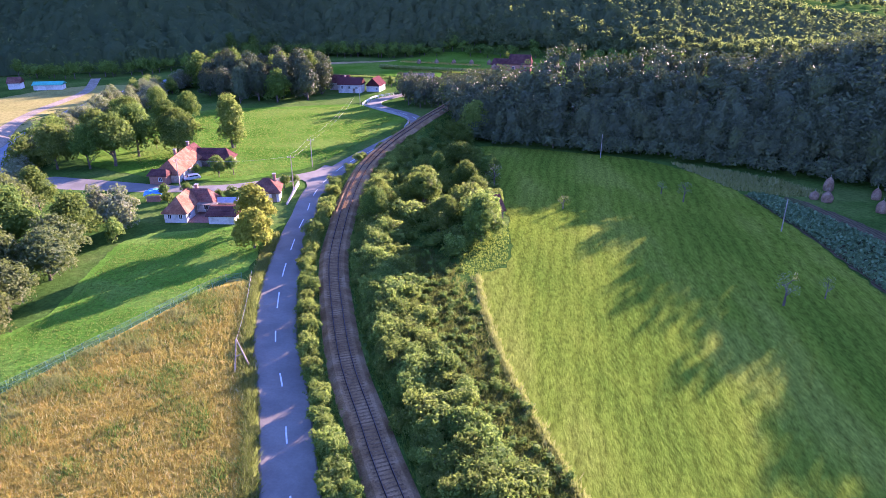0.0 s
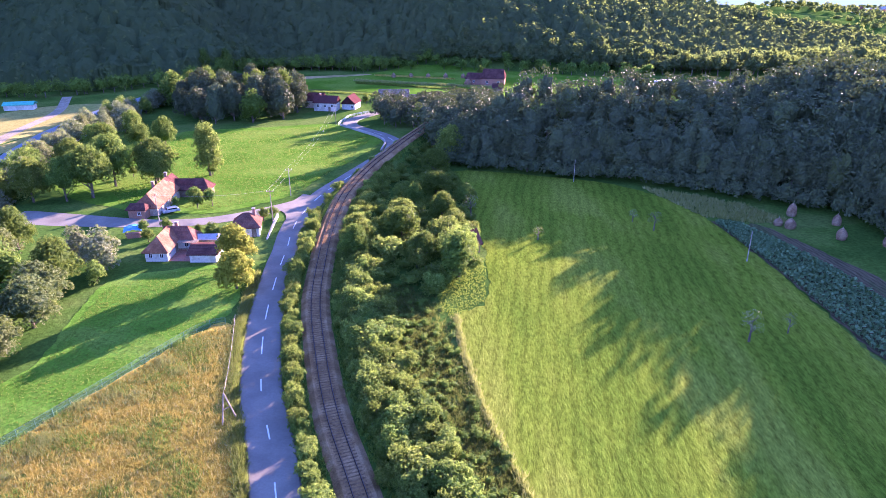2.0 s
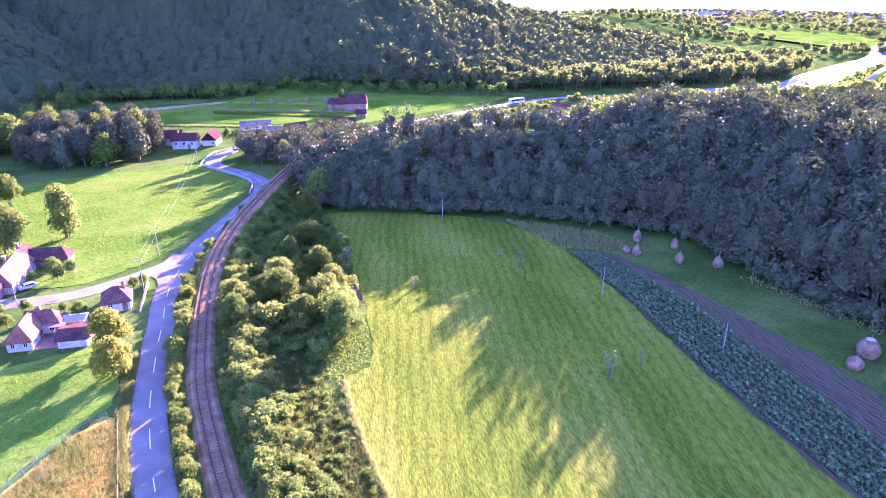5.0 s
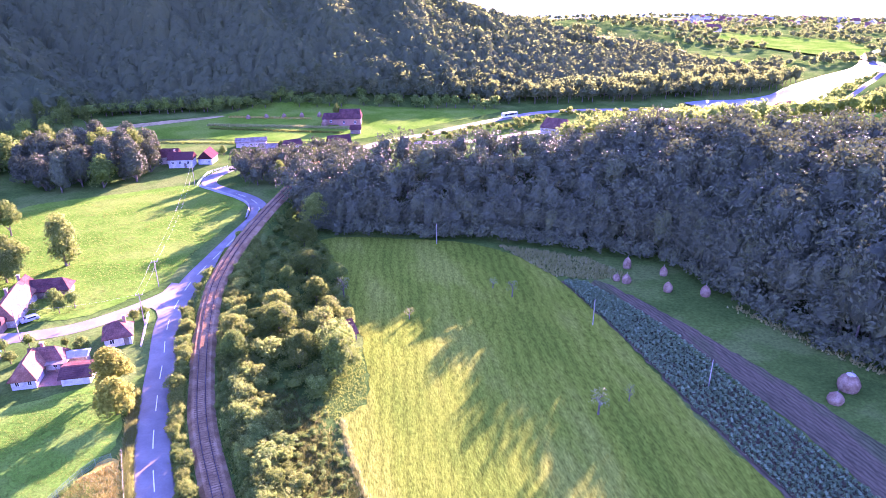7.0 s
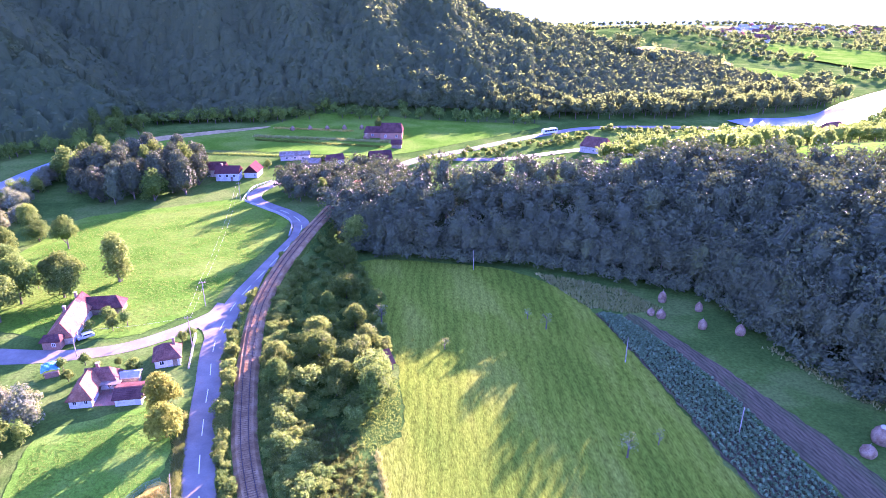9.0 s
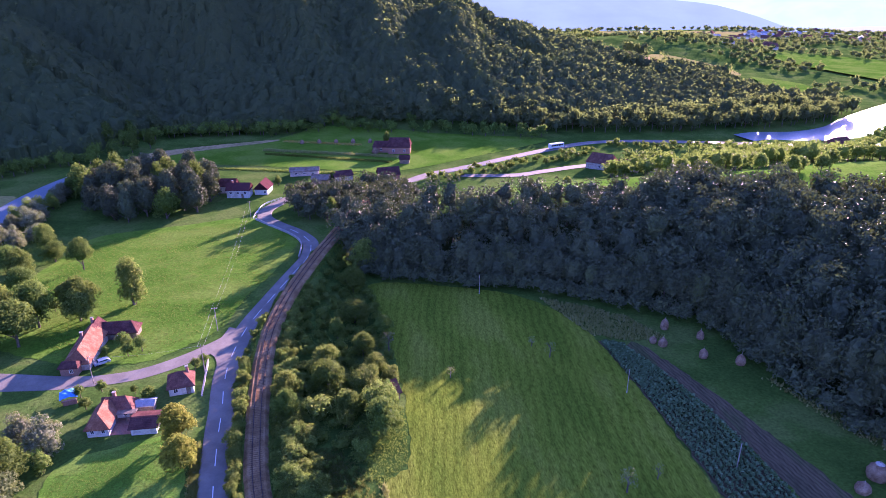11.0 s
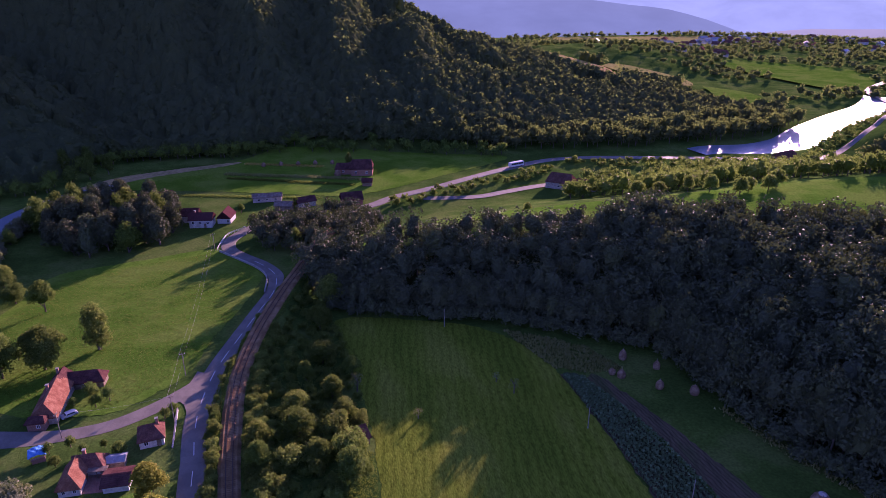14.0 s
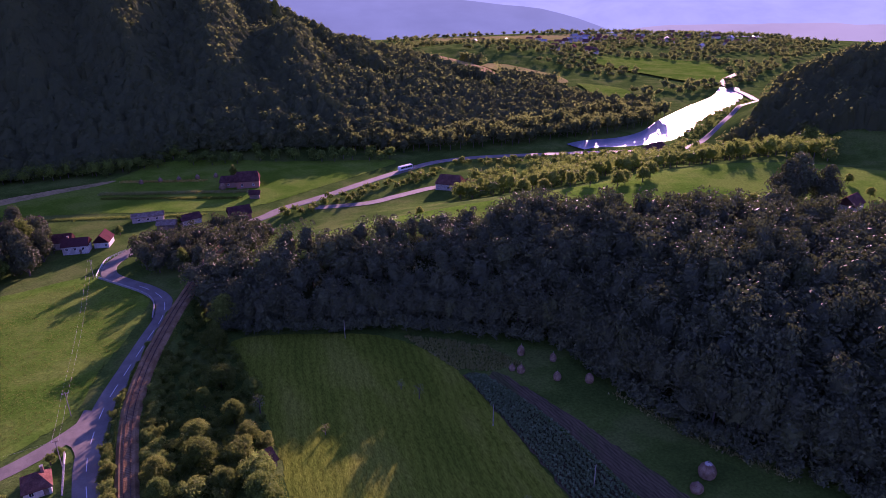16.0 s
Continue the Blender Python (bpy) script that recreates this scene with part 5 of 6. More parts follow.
def tile_rows(L, W, z0, z1, hip0, hip1, over=0.45, step=0.42):
    """The courses of tiles, as raised steps up both slopes."""
    bm = bmesh.new()
    slope = (z1 - z0) / (W / 2)
    a, w = L / 2 + over, W / 2 + over
    ze = z0 - over * slope * 0.8
    rise = (z1 - ze)
    n = max(3, int(math.hypot(w, rise) / step))
    for side in (-1, 1):
        for i in range(n):
            t0, t1 = i / n, (i + 1.0) / n
            ends = []
            for t, lift in ((t0, 0.23), (t1, 0.185)):
                ends.append([(-a + hip0 * t, side * w * (1 - t), ze + rise * t + lift), (a - hip1 * t, side * w * (1 - t), ze + rise * t + lift)])
            v = [bm.verts.new(p) for p in (*ends[0], *reversed(ends[1]))]
            bm.faces.new(v)
            d = [bm.verts.new((p[0], p[1], p[2] - 0.05)) for p in ends[0]]
            bm.faces.new((d[0], d[1], v[1], v[0]))
    return bm


def wall_mesh(L, W, h, z1, gable0, gable1, below=0.8):
    bm = box(-L / 2, -W / 2, -below, L / 2, W / 2, h)
    for g, x in ((gable0, -L / 2), (gable1, L / 2)):
        if g:
            s = 0.25 if x < 0 else -0.25
            v = [bm.verts.new(p) for p in ((x, -W / 2, h), (x, W / 2, h), (x, 0, z1), (x + s, -W / 2, h), (x + s, W / 2, h), (x + s, 0, z1))]
            for q in ((0, 1, 2), (3, 5, 4), (0, 2, 5, 3), (1, 4, 5, 2)):
                bm.faces.new([v[i] for i in q])
    return bm


def window_part(parent, x, y, z, w, h, face):
    """A framed window set proud of a wall; face: the wall's outward direction, in degrees."""
    fr = bmesh.new()
    t = 0.09
    for q in ((-w / 2, -h / 2, w / 2, -h / 2 + t), (-w / 2, h / 2 - t, w / 2, h / 2), (-w / 2, -h / 2 + t, -w / 2 + t, h / 2 - t), (w / 2 - t, -h / 2 + t, w / 2, h / 2 - t), (-t / 3, -h / 2 + t, t / 3, h / 2 - t)):
        box(q[0], -0.07, q[1], q[2], 0.03, q[3], 0, fr)
    o = part("window", fr, WHITE_PAINT, parent, "white window frame")
    o.matrix_basis = pose(x, y, z, 0, 0, face + 90)
    g = part("pane", box(-w / 2 + t, -0.02, -h / 2 + t, w / 2 - t, 0.02, h / 2 - t), GLASS, o, "dark glass pane")
    return o


def house(x, y, turn, L, W, h, z1, label, wall=PLASTER, roof=ROOF_RED, hips=(0, 0), windows=(), chimney=None, door=None, name="house", group="", z=None, courses=True):
    """A house with its long side along its own x; windows: (side, along, height, width, tall)."""
    o = tagged(new(name), label, name.replace("_", " "), group)
    zz = float(lie(x, y)) if z is None else z
    o.matrix_basis = pose(x, y, zz, 0, 0, turn)
    part("wall", wall_mesh(L, W, h, z1, hips[0] < 0.5, hips[1] < 0.5), wall, o)
    r = part("roof", roof_mesh(L, W, h, z1, *hips), roof, o)
    if courses:
        part("tile_layer", tile_rows(L, W, h, z1, *hips), roof, r)
    for side, along, up, w, t in windows:
        px, py, face = {"front": (along, -W / 2, -90), "back": (along, W / 2, 90), "left": (-L / 2, along, 180), "right": (L / 2, along, 0)}[side]
        window_part(o, px, py, up, w, t, face)
    if door:
        px, py, face = {"front": (door[1], -W / 2 - 0.02, -90), "right": (L / 2 + 0.02, door[1], 0), "left": (-L / 2 - 0.02, door[1], 180)}[door[0]]
        d = part("door", box(-0.5, -0.04, 0, 0.5, 0.04, 2.05, 0.01), PLANK, o, "brown wooden door")
        d.matrix_basis = pose(px, py, 0.05, 0, 0, face + 90)
        k = part("handle", box(0.32, -0.09, 0.98, 0.44, -0.04, 1.02), BRIGHT_STEEL, d)
    if chimney:
        c = box(chimney[0] - 0.3, chimney[1] - 0.3, h, chimney[0] + 0.3, chimney[1] + 0.3, z1 + 0.7)
        cap = box(chimney[0] - 0.38, chimney[1] - 0.38, z1 + 0.7, chimney[0] + 0.38, chimney[1] + 0.38, z1 + 0.82)
        ch = part("chimney", c, BRICK, r)
        cp = part("chimney_cap", cap, CONCRETE, r)
    return o


# the long farmhouse beside the side road
house(-75.9, 158.0, 94, 15, 5.8, 2.5, 5.0, "long farmhouse with faded orange tiles and old plaster", PLASTER_OLD, ROOF_ORANGE, (2.6, 0), (("front", -5, 1.5, 1.0, 1.2), ("front", -1.5, 1.5, 1.0, 1.2), ("front", 3, 1.5, 1.0, 1.2), ("left", 0, 1.5, 1.0, 1.2)), (2.5, 1.2), ("front", 1.0))
house(-76.4, 149.4, 0, 4.0, 2.6, 2.5, 3.4, "brick porch at the end of the farmhouse", BRICK, ROOF_DARK, (0.8, 0.8), (("front", 0.6, 1.4, 0.9, 1.0),), name="porch")
house(-70.6, 168.6, 2, 9, 4.6, 2.3, 4.4, "dark-roofed barn wing behind the farmhouse", PLANK, ROOF_DARK, (0, 2.0), (("front", 0, 1.4, 0.9, 0.9),), name="barn_wing")
house(-76.3, 167.2, 92, 4.6, 5.6, 2.6, 5.4, "dark tiled cross gable of the farmhouse", PLASTER_OLD, ROOF_DARK, (0, 0), (), (1.0, 1.0))
# the house with the terrace
house(-60.6, 125.8, 92, 7.4, 4.4, 2.4, 4.7, "small white house with a red hipped roof", PLASTER, ROOF_ORANGE, (2.2, 0), (("left", -1.1, 1.4, 0.8, 1.0), ("left", 1.1, 1.4, 0.8, 1.0), ("front", -2, 1.5, 0.9, 1.1)), None, ("front", 1.2))
house(-58.4, 130.3, 3, 6.0, 4.2, 2.4, 4.6, "red-roofed rear house above the terrace", PLASTER, ROOF_RED, (0, 2.0), (("front", 1.5, 1.5, 0.9, 1.1),), (-1.0, 0.8), ("front", 2.8))
house(-51.2, 124.6, 2, 5.2, 5.4, 1.9, 2.8, "low shed with dark roof and whitewashed front wall", PLASTER, ROOF_DARK, (0, 0), (), None, None, "shed")
house(-53.6, 131.2, 3, 4.2, 2.4, 2.1, 2.6, "small shed with a pale sheet roof", PLANK, SHEET, (0, 0), (), None, None, "shed", courses=False)
house(-47.6, 139.6, 12, 5.4, 5.8, 2.4, 4.6, "square house with a hipped red roof", PLASTER, ROOF_RED, (2.6, 2.6), (("front", -1.2, 1.4, 1.0, 1.1), ("right", 0, 1.4, 0.9, 1.1)), (1.6, 0.9), ("front", 1.6))
house(1.2, 130.3, 20, 3.6, 3.6, 2.3, 4.6, "little hut with a steep red roof among trees", PLANK, ROOF_RED, (0.6, 0.6), (), None, ("front", 0), "hut")
# the hamlet
house(-61.5, 301.5, -6, 10.0, 6.5, 3.8, 6.2, "white two-storey house with a maroon roof", PLASTER, ROOF_MAROON, (0, 0), (("front", -3.2, 2.4, 1.1, 1.3), ("front", 0, 2.4, 1.1, 1.3), ("front", 3.2, 2.4, 1.1, 1.3), ("right", 0, 2.4, 1.0, 1.2)), (-3, 0.8), ("front", 2), courses=False)
house(-68.0, 309.0, -6, 8, 6, 3.5, 6.2, "blue-grey roofed house behind the white house", PLASTER_OLD, ROOF_DARK, (0, 0), ())
house(-51.5, 306.0, 80, 8, 6, 2.9, 5.8, "gabled house with dark red roof beside the bend", PLASTER, ROOF_MAROON, (0, 0), (("left", 0, 3.6, 1.0, 1.1), ("left", -1.8, 1.4, 1.0, 1.1)))
house(-84.0, 337.0, 30, 9, 7, 3.2, 6.4, "house with a bright red roof behind trees", PLASTER, ROOF_RED, (1.5, 1.5), ())
house(-94.0, 322.0, 75, 8, 7, 6.0, 9.2, "tall house with a white gable above the grove", WHITE_PAINT, ROOF_DARK, (0, 0), ())
house(-35.0, 333.0, 2, 14, 5, 2.6, 4.0, "long low shed with a pale front", PLASTER_OLD, PLANK, (0, 0), (("front", -4, 1.4, 1.2, 1.0), ("front", 0, 1.4, 1.2, 1.0), ("front", 4, 1.4, 1.2, 1.0)), None, None, "shed", courses=False)
house(-16.0, 322.0, 20, 9, 6, 2.8, 4.6, "brown-roofed yard shed in the hamlet", PLASTER_OLD, ROOF_DARK, (0, 0), (), None, None, "shed", courses=False)
house(-26.0, 318.0, -12, 8, 5, 2.6, 4.2, "flat brown outbuilding in the hamlet", PLANK, PLANK, (0, 0), (), None, None, "shed", courses=False)
house(6.5, 321.0, 8, 10, 7, 3.0, 6.0, "brown gabled house beside the far road", BRICK, ROOF_DARK, (0, 0), (("front", -2, 1.5, 1.0, 1.2), ("front", 2, 1.5, 1.0, 1.2)))
house(14.5, 373.0, -8, 12, 9.5, 4.2, 8.3, "large dark red-roofed barn in the fields", BRICK, ROOF_DARK, (1, 1), (("front", -3, 2.1, 1.2, 1.4), ("front", 3, 2.1, 1.2, 1.4)), name="barn")
house(4.5, 377.0, -8, 9, 8, 3.4, 5.8, "lower wing of the red-roofed barn", BRICK, ROOF_DARK, (1, 0), (("front", 0, 2.0, 1.2, 1.2),), name="barn_wing")
house(16.0, 350.0, -8, 5, 4, 2.6, 4.2, "small dark hay shed in the field", PLANK, ROOF_DARK, (0, 0), (), None, None, "shed")
house(117.0, 329.0, -35, 14, 9, 3.6, 7.5, "farmhouse with a broad red roof by the far road", PLASTER_OLD, ROOF_RED, (2, 2), (("front", 0, 1.6, 1.1, 1.2),))
house(129.0, 322.0, -30, 10, 7, 3.0, 5.6, "red-roofed farm outbuilding near the road", PLASTER_OLD, ROOF_RED, (0, 0), ())
house(264.0, 354.0, 15, 13, 8, 3.2, 6.4, "red-roofed house near the lake", PLASTER, ROOF_RED, (1.5, 1.5), ())
house(237.0, 189.0, 20, 9, 7, 3.0, 6.0, "small pale house on the ridge", PLASTER_OLD, ROOF_RED, (0, 0), (("front", 0, 1.5, 1.0, 1.2),))
# sheds across the river
house(-199.0, 299.0, 14, 12, 5, 2.4, 3.4, "long shed with a teal sheet roof", PLASTER, TEAL, (0, 0), (), None, None, "shed", courses=False)
house(-215.5, 300.0, 15, 5, 5, 3.0, 5.0, "small house with a red roof across the river", PLASTER, ROOF_RED, (0, 0), ())
# far village: small houses of one kind
village = house(480, 980, 0, 11, 9, 4.2, 7.8, "far village house with pale walls and red roof", PLASTER, ROOF_RED, (1, 1), (), None, None, "house", "far village houses", courses=False)
pale = house(560, 960, 30, 12, 9, 4.4, 7.6, "far village house with a bright metal roof", PLASTER, SHEET, (0, 0), (), None, None, "house", "far village houses", courses=False)
for i in range(46):
    x, y = rng.uniform(380, 830), rng.uniform(790, 1080)
    copy_thing(pale if i % 3 == 0 else village, pose(x, y, float(lie(x, y)), 0, 0, rng.uniform(0, 180)))


# ---- yard things, walls and fences ----
def rod(a, b, r0, r1, sides=8):
    v, f = tube([a, tuple((np.array(a) + np.array(b)) / 2), b], [r0, (r0 + r1) / 2, r1], sides)
    return v, f


def np_part(name, vf, material, parent, label=""):
    o = new(name, link_np(name, vf[0], vf[1], material, True))
    o.parent = parent
    return tagged(o, label)


wall_z = float(lie(-43.2, 143.5))
w = tagged(new("parapet"), "low white concrete parapet between road and garden", "wall")
w.matrix_basis = look((-44.1, 151.5, wall_z), (-42.3, 135.6, wall_z)) @ pose(0, 0, 0, -90)
part("wall", box(-0.13, 0.0, -0.5, 0.13, 16.0, 0.62, 0.02), PLASTER, w)
part("coping", box(-0.18, -0.05, 0.622, 0.18, 16.05, 0.70, 0.02), CONCRETE, w)
bend_line = spline([(-27.9, 221), (-28.4, 236), (-33.2, 246.5), (-41.5, 257), (-49.6, 267)], 1.5)
zb = np.interp(bend_line[:, 1], [0, 120, 280, 400], [0, 0, -6.95, -8.9])
v, f = ribbon(bend_line, 0.2, zb + 0.75, (-1, 1))
n = len(v)
v = np.vstack([v, v - (0, 0, 1.6)])
i = np.arange(0, n - 2, 2)
f = np.vstack([f, np.stack([i, i + 2, i + 2 + n, i + n], 1), np.stack([i + 1, i + 1 + n, i + 3 + n, i + 3], 1)])
tagged(new("roadside_wall", link_np("roadside_wall", v, f, CONCRETE)), "pale concrete wall round the road bend", "wall")
rl = tagged(new("railing"), "white railing beside the hamlet road", "railing")
rail_pts = spline([(-50.6, 268), (-50.2, 276), (-48.6, 286), (-42, 294)], 2.0)
for x, y in rail_pts:
    z = float(np.interp(y, [120, 280, 400], [0, -6.95, -8.9]))
    np_part("post", rod((x, y, z - 0.3), (x, y, z + 1.0), 0.09, 0.09), WHITE_PAINT, rl)
for up in (0.55, 0.95):
    np_part("bar", tube([(x, y, float(np.interp(y, [120, 280, 400], [0, -6.95, -8.9])) + up) for x, y in rail_pts], [0.07] * len(rail_pts)), WHITE_PAINT, rl)

terrace = tagged(new("terrace"), "brown paved terrace in front of the house", "terrace")
part("paving", box(-3.6, -3.2, -0.3, 3.0, 3.0, 0.22, 0.03), BRICK, terrace)
terrace.matrix_basis = pose(-55.4, 125.6, float(lie(-55.4, 125.6)))
porch_roof = tagged(new("porch_canopy"), "dark wooden porch canopy on posts", "canopy")
porch_roof.matrix_basis = pose(-56.2, 127.6, float(lie(-56.2, 127.6)) + 0.2)
for px in (-1.9, 0, 1.9):
    part("post", box(px - 0.07, -0.75, 0, px + 0.07, -0.61, 2.1), PLANK, porch_roof)
part("roof", box(-2.2, -0.95, 2.1, 2.2, 0.8, 2.22, 0.02), PLANK, porch_roof)
part("railing", box(-1.9, -0.72, 0.75, 1.9, -0.66, 0.85), PLANK, porch_roof)
tarp = tagged(new("tarp_shelter"), "blue tarpaulin over a small wooden shelter", "shelter")
tarp.matrix_basis = pose(-72.3, 137.5, float(lie(-72.3, 137.5)), 0, 0, 20)
bm = bmesh.new()
bmesh.ops.create_grid(bm, x_segments=10, y_segments=10, size=1.9)
for vv in bm.verts:
    vv.co.z = 2.0 - 0.16 * abs(vv.co.x) ** 1.6 - 0.1 * abs(vv.co.y) + 0.07 * math.sin(vv.co.x * 5 + vv.co.y * 3)
bmesh.ops.solidify(bm, geom=bm.faces[:], thickness=0.03)
part("cover", bm, BLUE_TARP, tarp)
for px, py in ((-1.5, -1.5), (1.5, -1.5), (1.5, 1.5), (-1.5, 1.5)):
    part("post", box(px - 0.06, py - 0.06, -0.2, px + 0.06, py + 0.06, 1.62), PLANK, tarp)
part("box_wall", box(-1.2, -2.6, 0, 1.6, -1.95, 1.3), BRICK, tarp)


def vehicle(x, y, z, turn, L, W, H, paint, label, name="car", boxy=False):
    c = tagged(new(name), label, name)
    c.matrix_basis = pose(x, y, z, 0, 0, turn)
    prof = [(-L / 2, 0.35), (-L / 2, 0.8), (-L * 0.46, H * 0.58), (-L * 0.3, H * 0.62), (-L * 0.2, H * 0.95), (L * 0.18, H), (L * 0.36, H * 0.93), (L * 0.47, H * 0.6), (L / 2, 0.8), (L / 2, 0.35)]
    if boxy:
        prof = [(-L / 2, 0.4), (-L / 2, H * 0.9), (-L * 0.48, H), (L * 0.48, H), (L / 2, H * 0.92), (L / 2, 0.4)]
    bm = bmesh.new()
    rows = []
    for s in (-1, 1):
        rows.append([bm.verts.new((px, s * W / 2 * (0.86 if pz > H * 0.8 and not boxy else 1.0), pz)) for px, pz in prof])
    bm.faces.new(rows[0])
    bm.faces.new(rows[1][::-1])
    for i in range(len(prof)):
        j = (i + 1) % len(prof)
        bm.faces.new((rows[0][i], rows[1][i], rows[1][j], rows[0][j]))
    bmesh.ops.bevel(bm, geom=bm.edges[:], offset=0.06, segments=2, affect="EDGES")
    body = part("body", bm, paint, c)
    if boxy:
        for s in (-1, 1):
            for k in range(5):
                a = -L / 2 + 0.6 + k * (L - 1) / 5
                part("window", box(a, s * W / 2 - 0.03, H * 0.52, a + (L - 1) / 5 - 0.2, s * W / 2 + 0.03, H * 0.85), GLASS, c)
    else:
        for s in (-1, 1):
            part("side_window", box(-L * 0.18, s * W * 0.46 - 0.03, H * 0.66, L * 0.32, s * W * 0.46 + 0.03, H * 0.9), GLASS, c)
        part("windscreen", box(-L * 0.29, -W * 0.38, H * 0.66, -L * 0.21, W * 0.38, H * 0.9), GLASS, c)
    for px in (-L * 0.31, L * 0.31):
        for s in (-1, 1):
            t = np_part("tyre", rod((px, s * W / 2 - 0.11, 0.33), (px, s * W / 2 + 0.11, 0.33), 0.33, 0.33, 14), RUBBER, c)
            np_part("rim", rod((px, s * W / 2 - 0.115, 0.33), (px, s * W / 2 + 0.118, 0.33), 0.19, 0.19, 10), BRIGHT_STEEL, t)
    return c


vehicle(-70.6, 153.4, float(lie(-70.6, 153.4)) + 0.02, 35, 3.9, 1.65, 1.42, SILVER_CAR, "silver car parked in the farmhouse yard")
vehicle(104.0, 371.6, float(np.interp(371, [280, 400], [-6.95, -8.9])) + 0.1, 22, 9.5, 2.4, 2.9, WHITE_PAINT, "white bus standing on the far road", "bus", True)

# green net fence between lawn and dry meadow
fence = tagged(new("fence"), "green wire-net fence between lawn and meadow", "fence")
fl = spline([(-59, 62), (-56.6, 65.6), (-49.3, 80.5), (-42.2, 95.0), (-38.6, 97.6)], 2.4)
for x, y in fl:
    z = float(lie(x, y))
    np_part("post", rod((x, y, z - 0.3), (x, y, z + 1.45), 0.035, 0.03, 6), GREEN_NET, fence)
fine = spline([(-59, 62), (-56.6, 65.6), (-49.3, 80.5), (-42.2, 95.0), (-38.6, 97.6)], 0.1)
nv, nf = [], []
for i, (x, y) in enumerate(fine[:-1]):
    x1, y1 = fine[i] + (fine[i + 1] - fine[i]) * 0.2
    z = float(lie(x, y))
    nv += [(x, y, z + 0.05), (x1, y1, z + 0.05), (x1, y1, z + 1.35), (x, y, z + 1.35)]
    nf.append((4 * i, 4 * i + 1, 4 * i + 2, 4 * i + 3))
np_part("net", (np.array(nv), np.array(nf)), GREEN_NET, fence)
for up in (0.1, 0.7, 1.38):
    np_part("wire", tube([(x, y, float(lie(x, y)) + up) for x, y in fl], [0.02] * len(fl), 5), GREEN_NET, fence)


def pole(x, y, h, label, arm=True, turn=0.0, material=WOOD_POLE, group="utility poles"):
    p = tagged(new("utility_pole"), label, "utility pole", group)
    p.matrix_basis = pose(x, y, float(lie(x, y)), 0, 0, turn)
    np_part("shaft", rod((0, 0, -0.5), (0, 0, h), 0.12, 0.08), material, p)
    if arm:
        part("crossarm", box(-0.8, -0.06, h - 0.55, 0.8, 0.06, h - 0.43), PLANK, p)
        for k in (-0.7, 0, 0.7):
            np_part("insulator", rod((k, 0, h - 0.43), (k, 0, h - 0.2), 0.05, 0.03, 8), WHITE_PAINT, p)
    return p


def cable(a, b, sag, r=0.011):
    t = np.linspace(0, 1, 14)
    pts = [(a[0] + (b[0] - a[0]) * u, a[1] + (b[1] - a[1]) * u, a[2] + (b[2] - a[2]) * u - sag * 4 * u * (1 - u)) for u in t]
    v, f = tube(pts, [r] * len(pts), 5)
    return tagged(new("cable", link_np("cable", v, f, CABLE, True)), "sagging bright overhead cable between poles", "cable", "overhead cables")


pole(-43.6, 145.5, 8.5, "grey wooden pole at the road junction", turn=10)
pole(-45.2, 168.5, 7.5, "slim grey pole in the meadow edge", turn=10)
pole(-69.3, 144.0, 7.5, "grey wooden pole beside the side road", turn=80)
pole(-51.5, 268, 8, "grey pole beside the hamlet road", turn=10)
for x, y in ((30.4, 184.3), (56, 125.8), (68.4, 98.4)):
    pole(x, y, 6.5, "slim grey wooden pole standing in the field", False, 0, WOOD_POLE, "field poles")
for o1 in (-0.7, 0.7):
    cable((-43.6 + o1, 145.5, float(lie(-43.6, 145.5)) + 8.3), (-45.2 + o1, 168.5, float(lie(-45.2, 168.5)) + 7.3), 0.4)
    cable((-45.2 + o1, 168.5, float(lie(-45.2, 168.5)) + 7.3), (-51.5 + o1, 268, float(lie(-51.5, 268)) + 7.8), 2.2)
cable((-69.3, 144, float(lie(-69.3, 144)) + 7.3), (-43.6, 145.5, float(lie(-43.6, 145.5)) + 8.3), 0.8, 0.012)
ap = tagged(new("trestle_pole"), "grey wooden A-frame pole in the dry meadow", "utility pole")
za = float(lie(-30, 72.4))
np_part("leg", rod((-30.5, 71.7, za - 0.3), (-30.1, 72.6, za + 4.4), 0.11, 0.08), WOOD_POLE, ap)
np_part("leg", rod((-29.0, 73.3, za - 0.3), (-30.0, 72.5, za + 4.4), 0.11, 0.08), WOOD_POLE, ap)
np_part("brace", rod((-30.25, 72.1, za + 2.2), (-29.55, 72.9, za + 2.2), 0.06, 0.06), WOOD_POLE, ap)
cable((-30.05, 72.5, za + 4.4), (-37.2, 98.5, float(lie(-37.2, 98.5)) + 1.4), 0.8, 0.015)


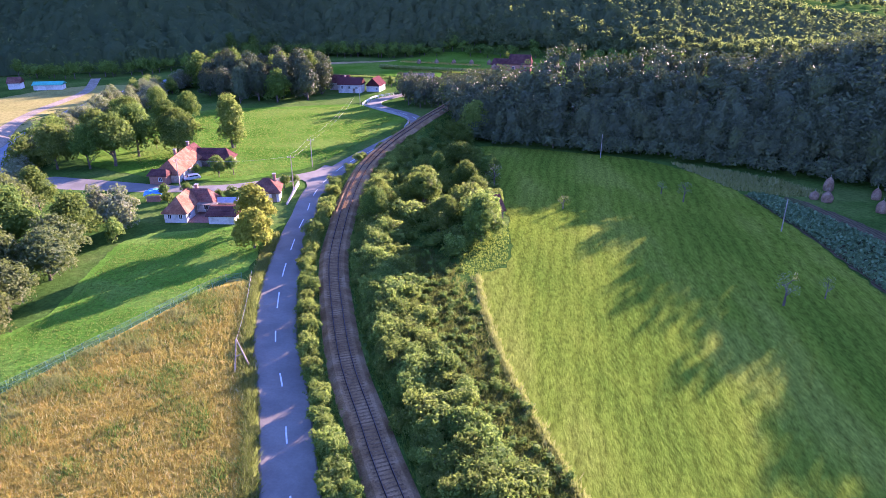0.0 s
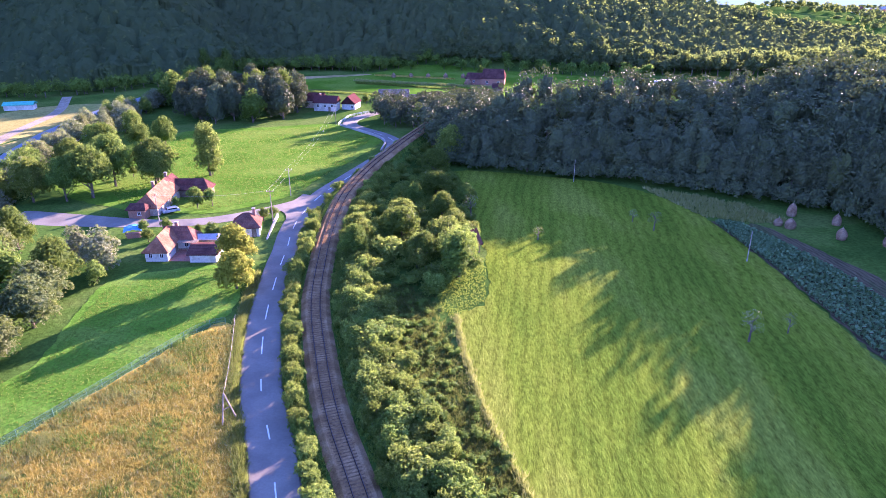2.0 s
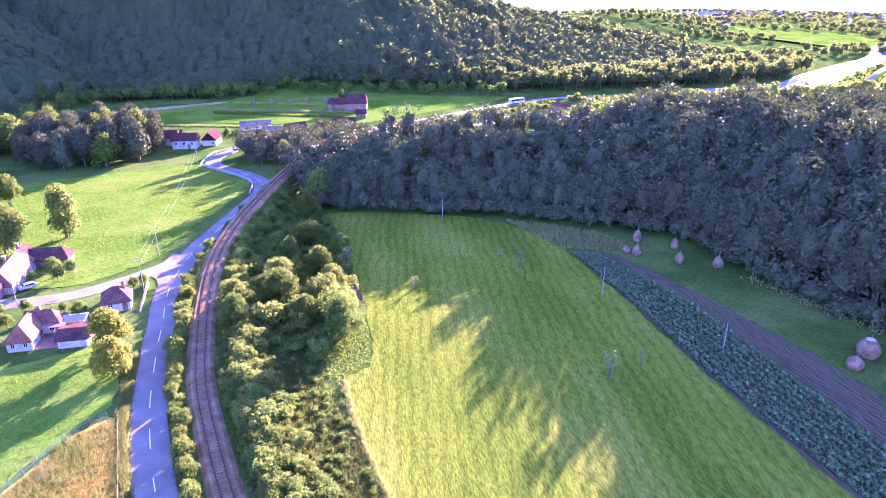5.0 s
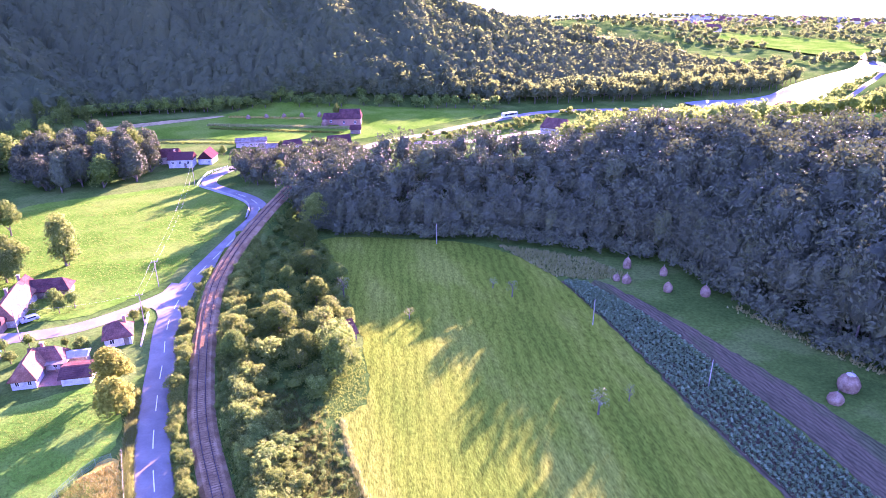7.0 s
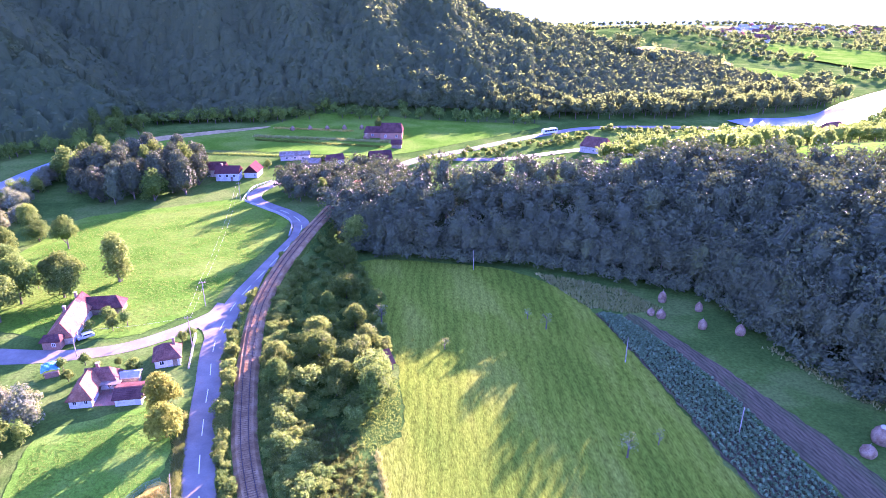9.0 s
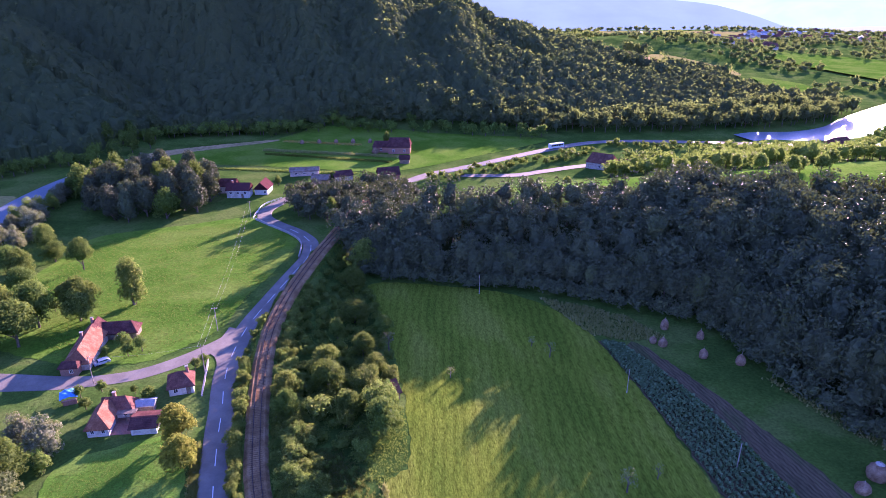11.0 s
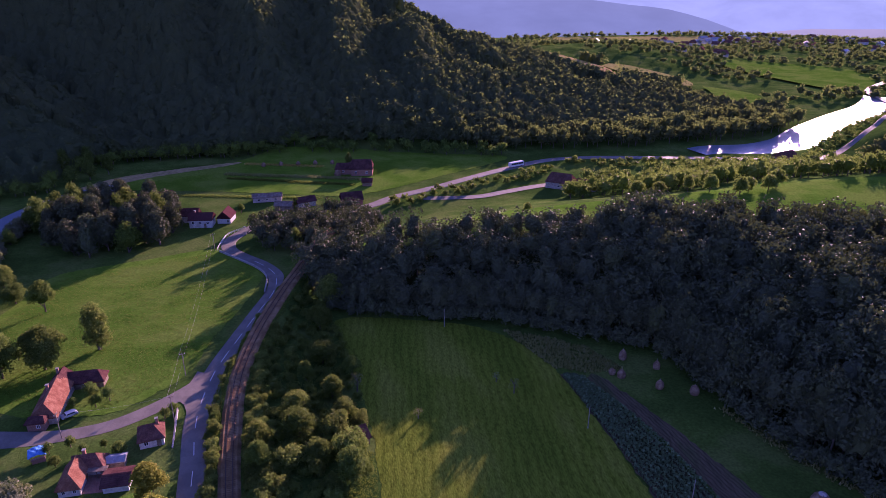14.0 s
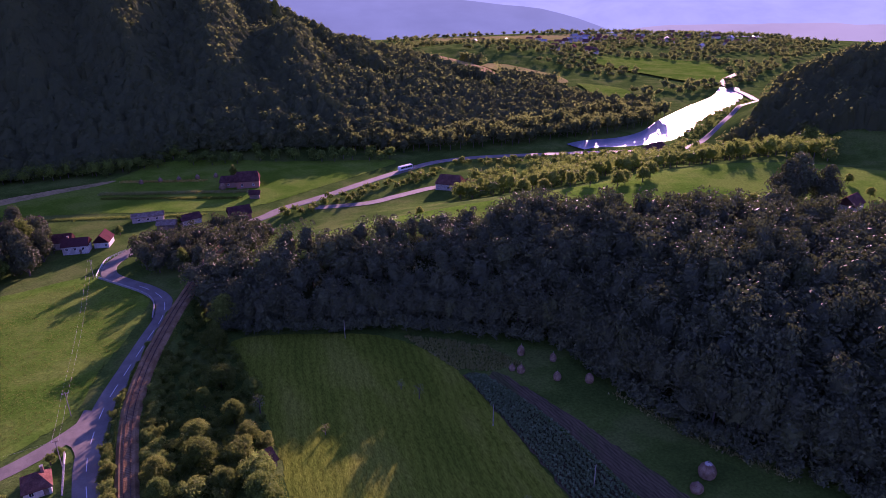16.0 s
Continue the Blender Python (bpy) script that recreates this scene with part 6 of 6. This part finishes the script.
# ---- haystacks ----
def haystack(x, y, h, r, seed, cover=False):
    hr = np.random.default_rng(seed)
    o = tagged(new("haystack"), "brown haystack with a pale plastic cap" if cover else "weathered brown haystack round a pole", "haystack", "haystacks")
    o.matrix_basis = pose(x, y, float(lie(x, y)))
    prof = [(0.78, -0.1), (0.95, 0.15), (1.0, 0.35), (0.92, 0.55), (0.7, 0.75), (0.4, 0.9), (0.08, 1.0)]
    n = 18
    t = np.linspace(0, 2 * np.pi, n, endpoint=False)
    rows = [np.column_stack([np.cos(t) * r * a * (1 + hr.normal(0, 0.05, n)), np.sin(t) * r * a * (1 + hr.normal(0, 0.05, n)), h * z + hr.normal(0, 0.04, n)]) for a, z in prof]
    k = np.arange(len(prof) * n).reshape(-1, n)
    f = np.stack([k[:-1], np.roll(k[:-1], -1, 1), np.roll(k[1:], -1, 1), k[1:]], -1).reshape(-1, 4)
    np_part("hay", (np.vstack(rows), f), HAY, o)
    np_part("pole", rod((0, 0, h * 0.9), (0.05, 0, h + 0.6), 0.05, 0.03, 6), WOOD_POLE, o)
    if cover:
        rows = [np.column_stack([np.cos(t) * r * a * 1.04, np.sin(t) * r * a * 1.04, np.full(n, h * z + 0.05)]) for a, z in prof[5:]]
        k = np.arange(2 * n).reshape(-1, n)
        f = np.stack([k[:-1], np.roll(k[:-1], -1, 1), np.roll(k[1:], -1, 1), k[1:]], -1).reshape(-1, 4)
        np_part("cap", (np.vstack(rows), f), PLASTER_OLD, o, "pale plastic cap")


for i, (x, y, h, r, c) in enumerate(((77.6, 155.6, 3.2, 1.1, False), (73.3, 146.5, 2.4, 1.2, False), (84.7, 148.9, 2.6, 1.0, False), (81, 139.4, 2.6, 1.1, False), (88.7, 135.2, 2.8, 1.2, False), (89, 90.1, 2.2, 1.5, False), (94.2, 93.3, 3.6, 2.0, True), (71.5, 148.5, 1.8, 1.0, False))):
    haystack(x, y, h, r, i, c)
haystack(0.8, 372, 3.4, 2.0, 20)
for i in range(6):
    haystack(-42 + i * 10, 399 - i * 0.4 + 0.6 * (i % 2), 2.6, 1.3, 30 + i)
